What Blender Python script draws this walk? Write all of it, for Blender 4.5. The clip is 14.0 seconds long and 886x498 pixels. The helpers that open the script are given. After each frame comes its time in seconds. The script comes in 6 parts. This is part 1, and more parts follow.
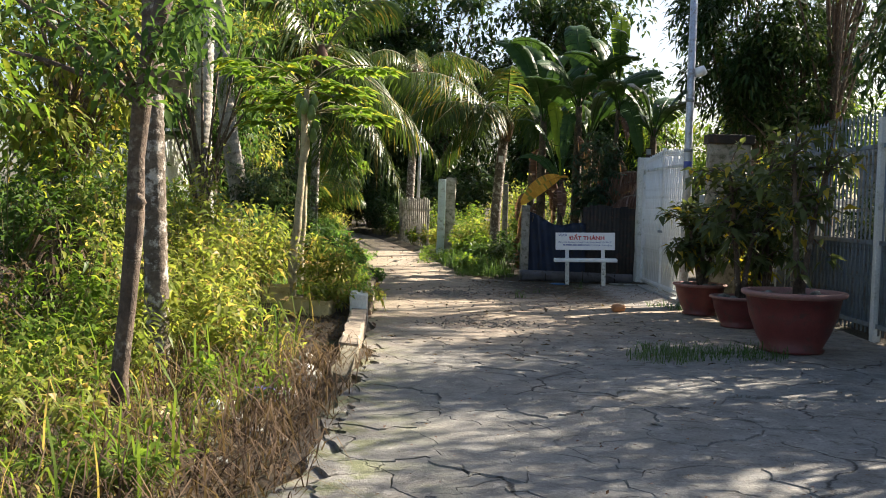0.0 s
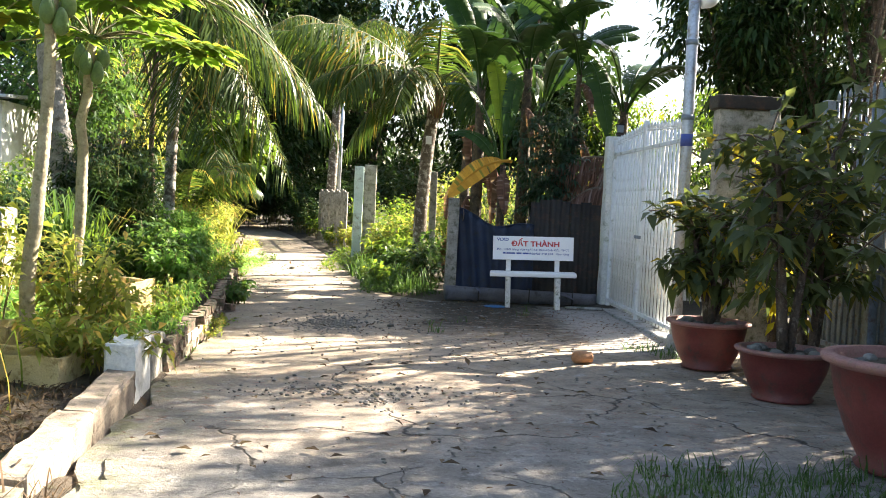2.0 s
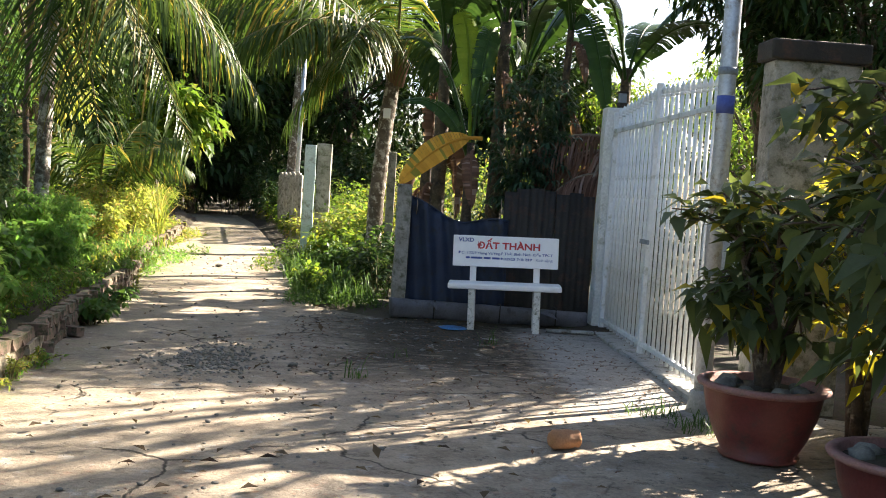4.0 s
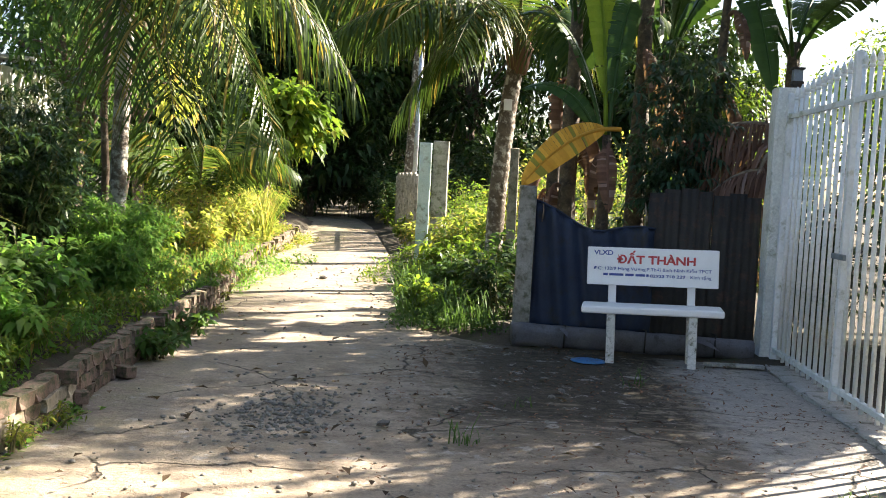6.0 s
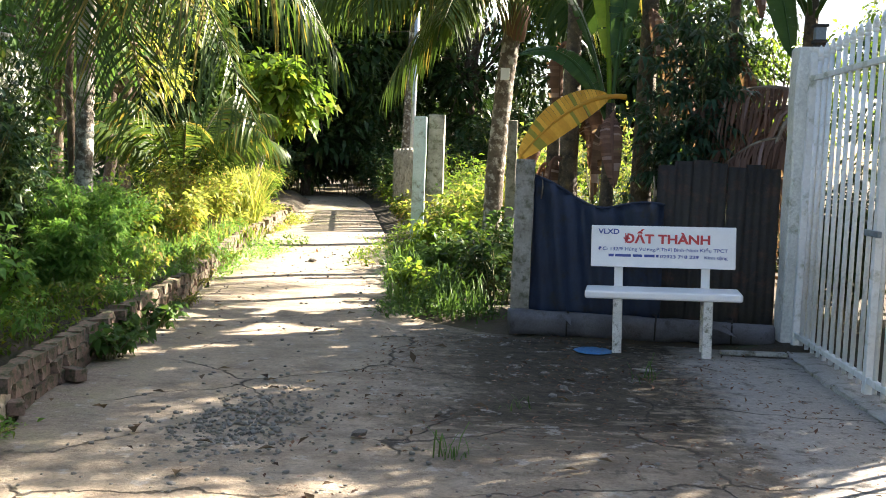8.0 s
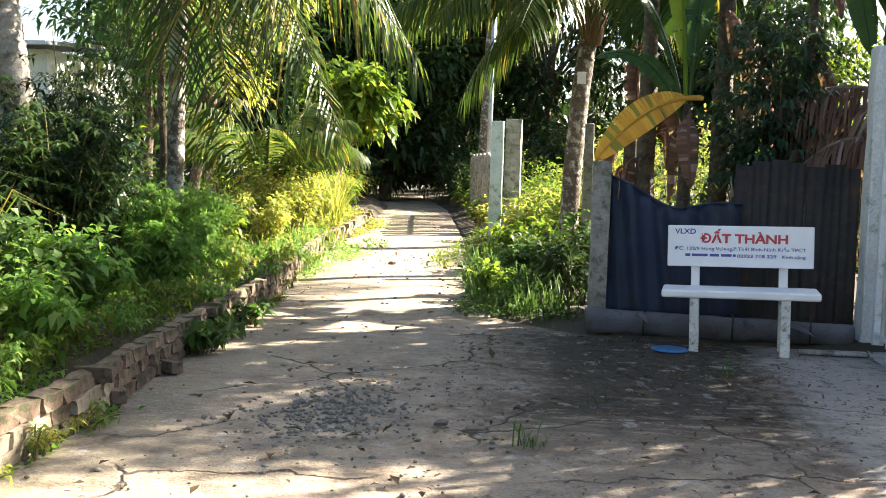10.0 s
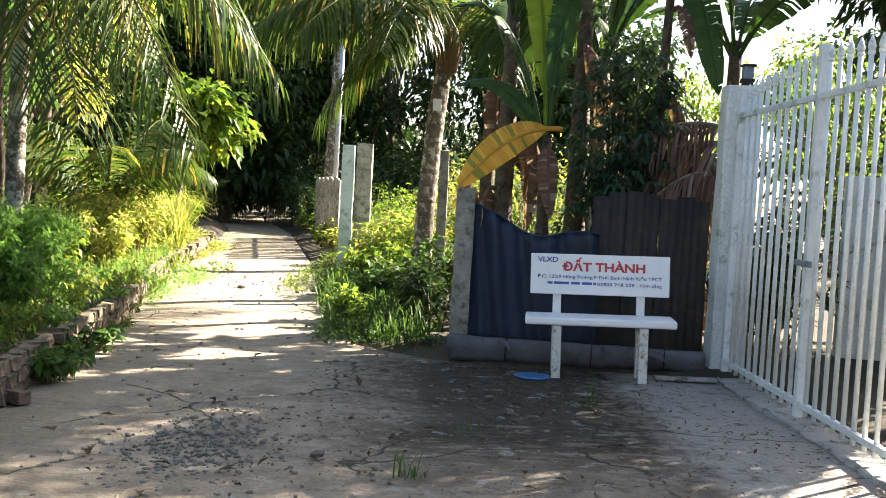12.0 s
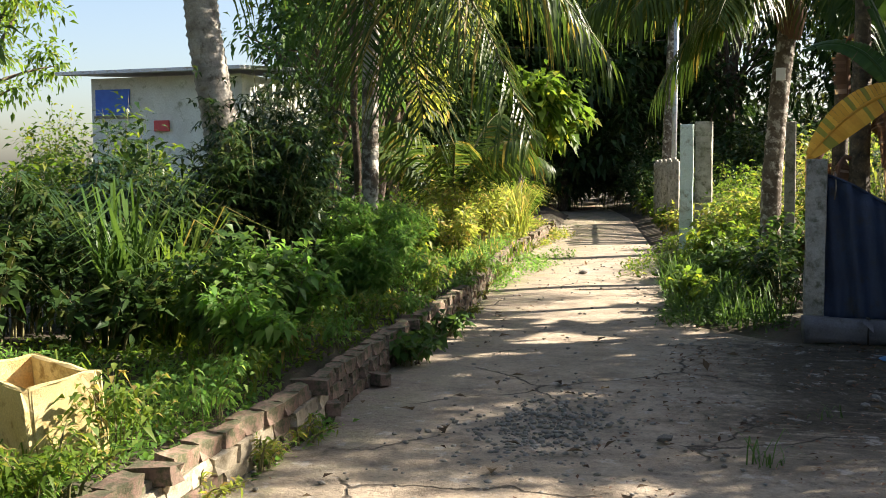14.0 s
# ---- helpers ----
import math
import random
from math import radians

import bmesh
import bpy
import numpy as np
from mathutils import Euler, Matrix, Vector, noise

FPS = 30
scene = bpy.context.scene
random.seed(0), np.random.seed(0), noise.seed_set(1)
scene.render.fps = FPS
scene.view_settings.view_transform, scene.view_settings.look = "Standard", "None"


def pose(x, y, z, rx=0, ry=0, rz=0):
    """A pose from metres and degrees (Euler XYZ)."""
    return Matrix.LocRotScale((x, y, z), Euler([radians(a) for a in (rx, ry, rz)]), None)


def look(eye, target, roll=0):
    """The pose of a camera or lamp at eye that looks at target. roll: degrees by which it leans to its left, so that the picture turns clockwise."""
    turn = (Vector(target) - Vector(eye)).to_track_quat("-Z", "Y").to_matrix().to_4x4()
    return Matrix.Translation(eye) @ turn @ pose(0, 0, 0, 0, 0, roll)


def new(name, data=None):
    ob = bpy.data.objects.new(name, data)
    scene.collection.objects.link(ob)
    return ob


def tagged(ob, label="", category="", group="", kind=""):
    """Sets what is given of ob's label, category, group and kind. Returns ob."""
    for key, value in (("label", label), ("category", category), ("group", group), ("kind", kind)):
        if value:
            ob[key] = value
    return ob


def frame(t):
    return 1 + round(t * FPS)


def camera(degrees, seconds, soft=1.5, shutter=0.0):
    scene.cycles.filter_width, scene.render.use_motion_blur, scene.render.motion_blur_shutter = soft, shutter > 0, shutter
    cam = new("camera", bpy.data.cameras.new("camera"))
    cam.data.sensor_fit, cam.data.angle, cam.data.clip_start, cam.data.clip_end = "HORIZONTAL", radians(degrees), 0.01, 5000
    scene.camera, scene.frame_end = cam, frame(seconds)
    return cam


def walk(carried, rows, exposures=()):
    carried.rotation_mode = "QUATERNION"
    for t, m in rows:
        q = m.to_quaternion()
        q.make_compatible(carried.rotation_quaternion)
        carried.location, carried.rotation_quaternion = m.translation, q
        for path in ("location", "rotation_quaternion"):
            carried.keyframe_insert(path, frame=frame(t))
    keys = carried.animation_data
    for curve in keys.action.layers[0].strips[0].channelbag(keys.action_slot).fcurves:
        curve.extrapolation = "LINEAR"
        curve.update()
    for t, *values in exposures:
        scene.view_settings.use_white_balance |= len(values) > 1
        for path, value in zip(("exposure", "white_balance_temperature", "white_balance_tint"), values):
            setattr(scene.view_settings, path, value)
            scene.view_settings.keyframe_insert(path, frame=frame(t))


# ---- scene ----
EXPOSURES = [(0.0, 1.9), (1.0, 2.05), (1.6, 2.5), (2.0, 2.85), (2.2, 2.85), (4.5, 2.45), (5.5, 2.55), (7.5, 2.82), (12.0, 2.88), (13.0, 2.5), (14.0, 2.05)]
cam = camera(46.54, 14.0, soft=0.95)
ROWS = [
    (0.0, 0.003, 0.330, 1.424, 87.42, -1.68, 0.18),
    (0.5, 0.024, 1.760, 1.445, 88.20, -2.22, 1.90),
    (1.0, 0.147, 3.225, 1.408, 89.48, -2.06, 1.95),
    (1.5, 0.392, 4.519, 1.347, 89.31, -2.90, -0.29),
    (2.0, 0.721, 5.505, 1.334, 87.47, -2.80, -2.56),
    (2.2, 0.843, 5.801, 1.342, 87.11, -2.96, -5.43),
    (4.3, 1.344, 9.181, 1.402, 86.70, -3.77, -2.21),
    (4.5, 1.295, 9.398, 1.421, 87.05, -3.57, -1.40),
    (5.0, 1.173, 9.909, 1.404, 87.00, -4.34, 1.01),
    (5.5, 1.297, 10.293, 1.400, 86.64, -4.37, 2.70),
    (6.0, 1.385, 10.616, 1.418, 86.24, -3.01, 3.92),
    (6.5, 1.402, 11.008, 1.400, 85.93, -2.18, 3.16),
    (7.0, 1.490, 11.304, 1.421, 85.73, -1.71, 2.42),
    (7.5, 1.413, 11.476, 1.411, 85.78, -1.92, 3.27),
    (8.0, 1.447, 11.387, 1.410, 84.92, -2.14, 4.10),
    (8.2, 1.467, 11.338, 1.429, 85.17, -1.71, 4.45),
    (10.3, 1.452, 11.187, 1.375, 85.16, -1.76, 8.48),
    (10.5, 1.480, 11.204, 1.389, 85.64, -1.85, 7.39),
    (11.0, 1.453, 11.289, 1.393, 86.24, -2.24, 0.96),
    (11.5, 1.306, 11.315, 1.382, 86.78, -2.61, -0.62),
    (12.0, 1.213, 11.273, 1.369, 86.87, -3.15, -0.74),
    (12.5, 1.228, 11.289, 1.347, 86.78, -2.37, 1.65),
    (13.0, 1.184, 11.319, 1.319, 86.41, -1.60, 9.09),
    (13.5, 1.198, 11.356, 1.324, 85.69, -0.05, 16.12),
    (14.0, 1.214, 11.318, 1.342, 85.66, 0.29, 17.85),
]
walk(cam, [(t, pose(x, y, z, rx, ry, rz)) for t, x, y, z, rx, ry, rz in ROWS], exposures=[(t, e, 6500.0, 13.0) for t, e in EXPOSURES])

# ---- light ----
SUN_DIR = Vector((0.83, 0.56, 0.70)).normalized()
world = bpy.data.worlds.new("sky")
scene.world = world
world.use_nodes = True
wn = world.node_tree
sky = wn.nodes.new("ShaderNodeTexSky")
sky.sky_type, sky.sun_disc = "NISHITA", False
sky.sun_elevation, sky.sun_rotation = math.asin(SUN_DIR.z), math.atan2(SUN_DIR.x, SUN_DIR.y)
sky.dust_density, sky.air_density = 2.0, 1.0
wn.links.new(sky.outputs[0], wn.nodes["Background"].inputs[0])
wn.nodes["Background"].inputs[1].default_value = 0.055
sun_data = bpy.data.lights.new("sun", "SUN")
sun_data.energy, sun_data.angle, sun_data.color = 5.0, radians(0.6), (1.0, 0.90, 0.74)
sun = new("sun", sun_data)
sun.matrix_world = look(SUN_DIR * 60, (0, 0, 0))


# ---- materials ----
def nodes_of(name):
    m = bpy.data.materials.new(name)
    m.use_nodes = True
    t = m.node_tree
    return m, t, t.nodes["Principled BSDF"]


def noise_node(t, scale, detail=4.0, rough=0.6, vec=None):
    n = t.nodes.new("ShaderNodeTexNoise")
    n.inputs["Scale"].default_value, n.inputs["Detail"].default_value, n.inputs["Roughness"].default_value = scale, detail, rough
    if vec is not None:
        t.links.new(vec, n.inputs["Vector"])
    return n.outputs["Fac"]


def ramp(t, fac, a, b):
    n = t.nodes.new("ShaderNodeMapRange")
    n.inputs["From Min"].default_value, n.inputs["From Max"].default_value = a, b
    t.links.new(fac, n.inputs["Value"])
    return n.outputs["Result"]


def blend(t, fac, a, b, mode="MIX"):
    n = t.nodes.new("ShaderNodeMix")
    n.data_type, n.blend_type = "RGBA", mode
    for sock, v in ((n.inputs["Factor"], fac), (n.inputs["A"], a), (n.inputs["B"], b)):
        if isinstance(v, (float, int)):
            sock.default_value = v
        elif isinstance(v, tuple):
            sock.default_value = (*v, 1.0)
        else:
            t.links.new(v, sock)
    return n.outputs["Result"]


def math_node(t, op, a, b):
    n = t.nodes.new("ShaderNodeMath")
    n.operation = op
    for sock, v in zip(n.inputs, (a, b)):
        if isinstance(v, (float, int)):
            sock.default_value = v
        else:
            t.links.new(v, sock)
    return n.outputs[0]


def bumped(t, p, height, strength, distance=0.02):
    n = t.nodes.new("ShaderNodeBump")
    n.inputs["Strength"].default_value, n.inputs["Distance"].default_value = strength, distance
    t.links.new(height, n.inputs["Height"])
    t.links.new(n.outputs[0], p.inputs["Normal"])


def coords(t, world_space=False):
    if world_space:
        return t.nodes.new("ShaderNodeNewGeometry").outputs["Position"]
    return t.nodes.new("ShaderNodeTexCoord").outputs["Object"]


def surface(name, c1, c2, stain=None, scale=4.0, fine=60.0, rough=0.8, bump=0.4, metal=0.0, stain_at=(0.52, 0.68), vary=0.0, stain_scale=None, world_space=False, grainy=0.55):
    """A weathered surface: two broad tones, fine grain, and stains of a shape of their own."""
    m, t, p = nodes_of(name)
    v = coords(t, world_space)
    col = blend(t, ramp(t, noise_node(t, scale, 5, 0.6, v), 0.35, 0.65), c1, c2)
    if stain:
        col = blend(t, ramp(t, noise_node(t, stain_scale or scale * 2.3, 6, 0.7, v), *stain_at), col, stain)
    grain = noise_node(t, fine, 4, 0.7, v)
    col = blend(t, grainy, col, blend(t, ramp(t, grain, 0.25, 0.75), (0.55, 0.55, 0.55), (1.35, 1.35, 1.35)), "MULTIPLY")
    if vary:
        o = t.nodes.new("ShaderNodeObjectInfo")
        col = blend(t, vary, col, blend(t, o.outputs["Random"], (0.45, 0.42, 0.42), (1.5, 1.45, 1.4)), "MULTIPLY")
    t.links.new(col, p.inputs["Base Color"])
    p.inputs["Roughness"].default_value, p.inputs["Metallic"].default_value = rough, metal
    bumped(t, p, grain, bump)
    return m


def leafy(name, c1, c2, c3=None, trans=0.42, rough=0.42, share=0.12):
    """Leaf blades: every blade its own tone between c1 and c2, a few of c3; light passes through."""
    m, t, p = nodes_of(name)
    g = t.nodes.new("ShaderNodeNewGeometry")
    o = t.nodes.new("ShaderNodeObjectInfo")
    r = g.outputs["Random Per Island"]
    col = blend(t, r, c1, c2)
    col = blend(t, 0.5, col, blend(t, o.outputs["Random"], (0.75, 0.8, 0.7), (1.2, 1.15, 1.1)), "MULTIPLY")
    if c3:
        shuffled = math_node(t, "FRACT", math_node(t, "MULTIPLY", r, 37.7), 0.0)
        col = blend(t, math_node(t, "LESS_THAN", shuffled, share), col, c3)
    n = noise_node(t, 35.0, 3, 0.6, coords(t))
    col = blend(t, 0.4, col, blend(t, n, (0.6, 0.6, 0.6), (1.4, 1.4, 1.4)), "MULTIPLY")
    col = blend(t, 1.0, col, (1.08, 0.98, 1.10), "MULTIPLY")
    t.links.new(col, p.inputs["Base Color"])
    p.inputs["Roughness"].default_value = rough
    p.inputs["Specular IOR Level"].default_value = 0.14
    bumped(t, p, n, 0.25, 0.01)
    tr = t.nodes.new("ShaderNodeBsdfTranslucent")
    t.links.new(blend(t, 1.0, col, (1.75, 1.75, 1.0), "MULTIPLY"), tr.inputs["Color"])
    mix = t.nodes.new("ShaderNodeMixShader")
    mix.inputs[0].default_value = trans
    t.links.new(p.outputs[0], mix.inputs[1])
    t.links.new(tr.outputs[0], mix.inputs[2])
    t.links.new(mix.outputs[0], t.nodes["Material Output"].inputs["Surface"])
    return m


def road_material():
    """Worn concrete under dust: pale slabs near, earth-brown further on, moss and damp at the edges and by the bench."""
    m, t, p = nodes_of("worn_concrete_road")
    v = coords(t, True)
    sep = t.nodes.new("ShaderNodeSeparateXYZ")
    t.links.new(v, sep.inputs[0])
    x, y = sep.outputs["X"], sep.outputs["Y"]
    big, mid, small = noise_node(t, 0.7, 5, 0.6, v), noise_node(t, 3.2, 6, 0.65, v), noise_node(t, 45, 4, 0.7, v)
    stretched = t.nodes.new("ShaderNodeMapping")
    stretched.inputs["Scale"].default_value = (2.5, 11.0, 1.0)
    t.links.new(v, stretched.inputs["Vector"])
    streak = noise_node(t, 1.0, 6, 0.65, stretched.outputs[0])
    grey = blend(t, ramp(t, mid, 0.35, 0.65), (0.15, 0.148, 0.135), (0.255, 0.25, 0.23))
    earth = blend(t, ramp(t, mid, 0.35, 0.65), (0.235, 0.188, 0.138), (0.40, 0.33, 0.245))
    far = math_node(t, "ADD", ramp(t, y, 9.5, 13.5), math_node(t, "MULTIPLY", math_node(t, "SUBTRACT", big, 0.5), 1.6))
    n = t.nodes.new("ShaderNodeClamp")
    t.links.new(far, n.inputs[0])
    col = blend(t, n.outputs[0], grey, earth)
    # broken brick rubbed into the road
    bx = math_node(t, "MULTIPLY", ramp(t, y, 10.6, 11.6), ramp(t, y, 14.2, 13.2))
    bx = math_node(t, "MULTIPLY", bx, ramp(t, noise_node(t, 14, 5, 0.7, v), 0.56, 0.66))
    col = blend(t, math_node(t, "MULTIPLY", bx, 0.6), col, (0.30, 0.15, 0.10))
    fleck_early = noise_node(t, 9.0, 7, 0.75, v)
    # damp, mossy earth in front of the bench
    damp = math_node(t, "MULTIPLY", ramp(t, math_node(t, "ADD", x, math_node(t, "ADD", math_node(t, "MULTIPLY", fleck_early, 2.0), math_node(t, "MULTIPLY", big, 1.2))), 2.2, 2.9), math_node(t, "MULTIPLY", ramp(t, y, 15.6, 17.0), ramp(t, y, 20.6, 19.5)))
    damp = math_node(t, "MULTIPLY", damp, ramp(t, math_node(t, "ADD", streak, math_node(t, "MULTIPLY", ramp(t, y, 16.8, 19.0), 0.28)), 0.30, 0.50))
    damp = math_node(t, "MULTIPLY", damp, ramp(t, math_node(t, "ADD", x, math_node(t, "ADD", math_node(t, "MULTIPLY", fleck_early, 2.4), math_node(t, "MULTIPLY", big, 1.0))), 4.9, 4.2))
    col = blend(t, math_node(t, "MULTIPLY", damp, 0.95), col, blend(t, ramp(t, fleck_early, 0.42, 0.6), (0.02, 0.016, 0.011), (0.06, 0.052, 0.034)))
    # pale cement apron along the gate
    apron = math_node(t, "MULTIPLY", ramp(t, math_node(t, "ADD", x, math_node(t, "MULTIPLY", mid, 0.8)), 3.0, 3.3), ramp(t, y, 15.0, 15.6))
    col = blend(t, math_node(t, "MULTIPLY", apron, 0.7), col, (0.33, 0.325, 0.31))
    # moss along the kerb side
    moss = math_node(t, "MULTIPLY", ramp(t, math_node(t, "ADD", x, math_node(t, "MULTIPLY", math_node(t, "SUBTRACT", y, 10.0), 0.075)), -0.1, -0.75), ramp(t, mid, 0.45, 0.6))
    col = blend(t, math_node(t, "MULTIPLY", moss, 0.75), col, (0.10, 0.115, 0.03))
    # trodden-in leaf mould, in ragged flecks
    fleck = noise_node(t, 7.5, 7, 0.78, v)
    right = math_node(t, "ADD", 0.35, math_node(t, "MULTIPLY", ramp(t, x, 0.3, 1.6), 0.65))
    col = blend(t, math_node(t, "MULTIPLY", ramp(t, fleck, 0.55, 0.61), math_node(t, "MULTIPLY", right, 0.6)), col, (0.06, 0.05, 0.037))
    pale = noise_node(t, 5.1, 7, 0.75, v)
    col = blend(t, math_node(t, "MULTIPLY", ramp(t, pale, 0.58, 0.63), 0.6), col, (0.40, 0.38, 0.345))
    # dark worn streaks
    col = blend(t, math_node(t, "MULTIPLY", ramp(t, streak, 0.56, 0.70), 0.42), col, (0.10, 0.085, 0.065))
    col = blend(t, math_node(t, "MULTIPLY", ramp(t, noise_node(t, 18, 5, 0.75, v), 0.60, 0.70), 0.5), col, (0.10, 0.09, 0.075))
    # hair cracks, broken off where the dust has filled them
    warp = t.nodes.new("ShaderNodeTexNoise")
    warp.inputs["Scale"].default_value, warp.inputs["Detail"].default_value = 2.2, 5.0
    t.links.new(v, warp.inputs["Vector"])
    add = t.nodes.new("ShaderNodeMix")
    add.data_type, add.blend_type = "RGBA", "ADD"
    add.inputs["Factor"].default_value = 0.55
    t.links.new(v, add.inputs["A"])
    t.links.new(warp.outputs["Color"], add.inputs["B"])
    vor = t.nodes.new("ShaderNodeTexVoronoi")
    vor.feature, vor.voronoi_dimensions = "DISTANCE_TO_EDGE", "2D"
    vor.inputs["Scale"].default_value = 0.75
    t.links.new(add.outputs["Result"], vor.inputs["Vector"])
    crack = math_node(t, "MULTIPLY", ramp(t, vor.outputs["Distance"], 0.013, 0.003), ramp(t, big, 0.44, 0.52))
    col = blend(t, math_node(t, "MULTIPLY", crack, 0.85), col, (0.03, 0.026, 0.02))
    col = blend(t, 0.6, col, blend(t, ramp(t, small, 0.25, 0.75), (0.55, 0.55, 0.55), (1.4, 1.4, 1.4)), "MULTIPLY")
    t.links.new(col, p.inputs["Base Color"])
    p.inputs["Roughness"].default_value = 0.92
    p.inputs["Specular IOR Level"].default_value = 0.3
    h = math_node(t, "ADD", math_node(t, "MULTIPLY", streak, 0.8), math_node(t, "ADD", mid, math_node(t, "MULTIPLY", small, 0.35)))
    h = math_node(t, "SUBTRACT", h, math_node(t, "ADD", math_node(t, "MULTIPLY", crack, 0.6), math_node(t, "MULTIPLY", fleck, 0.8)))
    bumped(t, p, h, 0.75, 0.03)
    return m


M_ROAD = road_material()
M_SOIL = surface("leaf_littered_soil", (0.035, 0.027, 0.017), (0.08, 0.06, 0.037), (0.045, 0.06, 0.018), scale=1.4, fine=30, bump=0.9, rough=0.95, world_space=True)
M_CRACK = surface("damp_crack_soil", (0.02, 0.018, 0.013), (0.045, 0.04, 0.03), (0.03, 0.045, 0.015), scale=6, fine=70, rough=0.95)
M_BRICK = surface("old_clay_brick", (0.17, 0.108, 0.08), (0.27, 0.195, 0.145), (0.075, 0.08, 0.038), scale=7, fine=80, rough=0.9, vary=0.6, stain_at=(0.44, 0.58))
M_PALEBRICK = surface("limed_brick", (0.32, 0.275, 0.195), (0.44, 0.39, 0.29), (0.13, 0.105, 0.05), scale=6, fine=70, rough=0.9, vary=0.3)
M_MORTAR = surface("mossy_mortar", (0.13, 0.115, 0.08), (0.20, 0.18, 0.13), (0.06, 0.075, 0.02), scale=9, fine=70, rough=0.95)
M_CEMENT = surface("grey_cement", (0.30, 0.295, 0.27), (0.42, 0.41, 0.38), (0.10, 0.10, 0.07), scale=3, fine=60, rough=0.9)
M_OLDCEMENT = surface("weathered_cement", (0.22, 0.205, 0.17), (0.37, 0.35, 0.30), (0.09, 0.09, 0.05), scale=5, fine=60, rough=0.9, stain_at=(0.48, 0.66))
M_WHITEWASH = surface("stained_white_limewash", (0.62, 0.62, 0.57), (0.76, 0.77, 0.73), (0.20, 0.22, 0.12), scale=2.2, fine=40, rough=0.85, stain_at=(0.56, 0.74))
M_MINT = surface("pale_mint_limewash", (0.46, 0.60, 0.55), (0.62, 0.72, 0.68), (0.22, 0.24, 0.16), scale=3, fine=50, rough=0.85)
M_BENCH = surface("white_terrazzo", (0.84, 0.835, 0.83), (0.88, 0.875, 0.87), None, scale=8, fine=160, rough=0.45, bump=0.05, grainy=0.15)
M_LEG = surface("stained_white_terrazzo", (0.60, 0.59, 0.54), (0.74, 0.73, 0.69), (0.14, 0.14, 0.09), scale=9, fine=120, rough=0.6, bump=0.1)
M_KERB = surface("dusty_kerb_cement", (0.22, 0.175, 0.13), (0.34, 0.28, 0.21), (0.09, 0.085, 0.05), scale=5, fine=60, rough=0.9)
M_BRIGHTBLUE = surface("bright_blue_shutter_paint", (0.02, 0.11, 0.55), (0.03, 0.14, 0.6), None, scale=9, rough=0.5, bump=0.05, grainy=0.2)
M_DISH = surface("faded_blue_plastic", (0.04, 0.16, 0.36), (0.06, 0.21, 0.44), (0.08, 0.12, 0.16), scale=9, fine=60, rough=0.5, bump=0.1)
M_RED = surface("red_sign_paint", (0.52, 0.045, 0.05), (0.58, 0.06, 0.06), None, scale=20, rough=0.5, bump=0.05)
M_BLUE = surface("blue_sign_paint", (0.05, 0.08, 0.30), (0.07, 0.10, 0.34), None, scale=20, rough=0.5, bump=0.05)
M_GATE = surface("mildewed_white_gate_paint", (0.66, 0.69, 0.69), (0.78, 0.80, 0.80), (0.26, 0.28, 0.19), scale=2.5, fine=35, rough=0.5, bump=0.08, stain_at=(0.54, 0.70), grainy=0.3)
M_GALV = surface("galvanised_pipe", (0.42, 0.45, 0.49), (0.54, 0.57, 0.61), (0.26, 0.22, 0.18), scale=5, fine=50, rough=0.45, metal=0.5, bump=0.1)
M_STEEL = surface("grey_blue_fence_paint", (0.15, 0.18, 0.21), (0.23, 0.27, 0.30), (0.12, 0.08, 0.06), scale=4, fine=50, rough=0.5, bump=0.1)
M_TARP = surface("dark_blue_tarpaulin", (0.008, 0.016, 0.04), (0.016, 0.03, 0.065), (0.02, 0.02, 0.02), scale=3, fine=60, rough=0.6, bump=0.3)
M_TARPGREY = surface("grey_tarpaulin", (0.085, 0.085, 0.095), (0.14, 0.137, 0.15), (0.05, 0.045, 0.04), scale=4, fine=80, rough=0.7, bump=0.4)
M_SHEET = surface("rusty_dark_sheet", (0.017, 0.014, 0.010), (0.034, 0.028, 0.020), (0.07, 0.034, 0.02), scale=3, fine=40, rough=0.75, bump=0.4)
M_POT = surface("red_glazed_clay", (0.125, 0.025, 0.022), (0.175, 0.04, 0.034), (0.08, 0.04, 0.032), scale=4, fine=60, rough=0.5, bump=0.15)
M_POTRIM = surface("faded_red_clay", (0.28, 0.13, 0.11), (0.36, 0.19, 0.16), (0.25, 0.16, 0.12), scale=8, fine=80, rough=0.75)
M_TERRA = surface("orange_terracotta", (0.42, 0.19, 0.08), (0.5, 0.25, 0.12), (0.3, 0.15, 0.08), scale=9, fine=80, rough=0.8)
M_FOAM = surface("yellowed_foam_box", (0.46, 0.36, 0.15), (0.58, 0.48, 0.25), (0.26, 0.18, 0.06), scale=5, fine=90, rough=0.85, bump=0.25, stain_at=(0.54, 0.66))
M_FOAMEDGE = surface("orange_stained_foam", (0.62, 0.36, 0.12), (0.68, 0.50, 0.26), (0.4, 0.3, 0.15), scale=6, fine=90, rough=0.85)
M_STONE = surface("road_stone", (0.12, 0.113, 0.10), (0.24, 0.23, 0.20), None, scale=12, fine=90, rough=0.9, vary=0.5)
M_WOOD = surface("grey_weathered_wood", (0.15, 0.11, 0.07), (0.30, 0.25, 0.19), (0.08, 0.06, 0.04), scale=6, fine=50, rough=0.9)
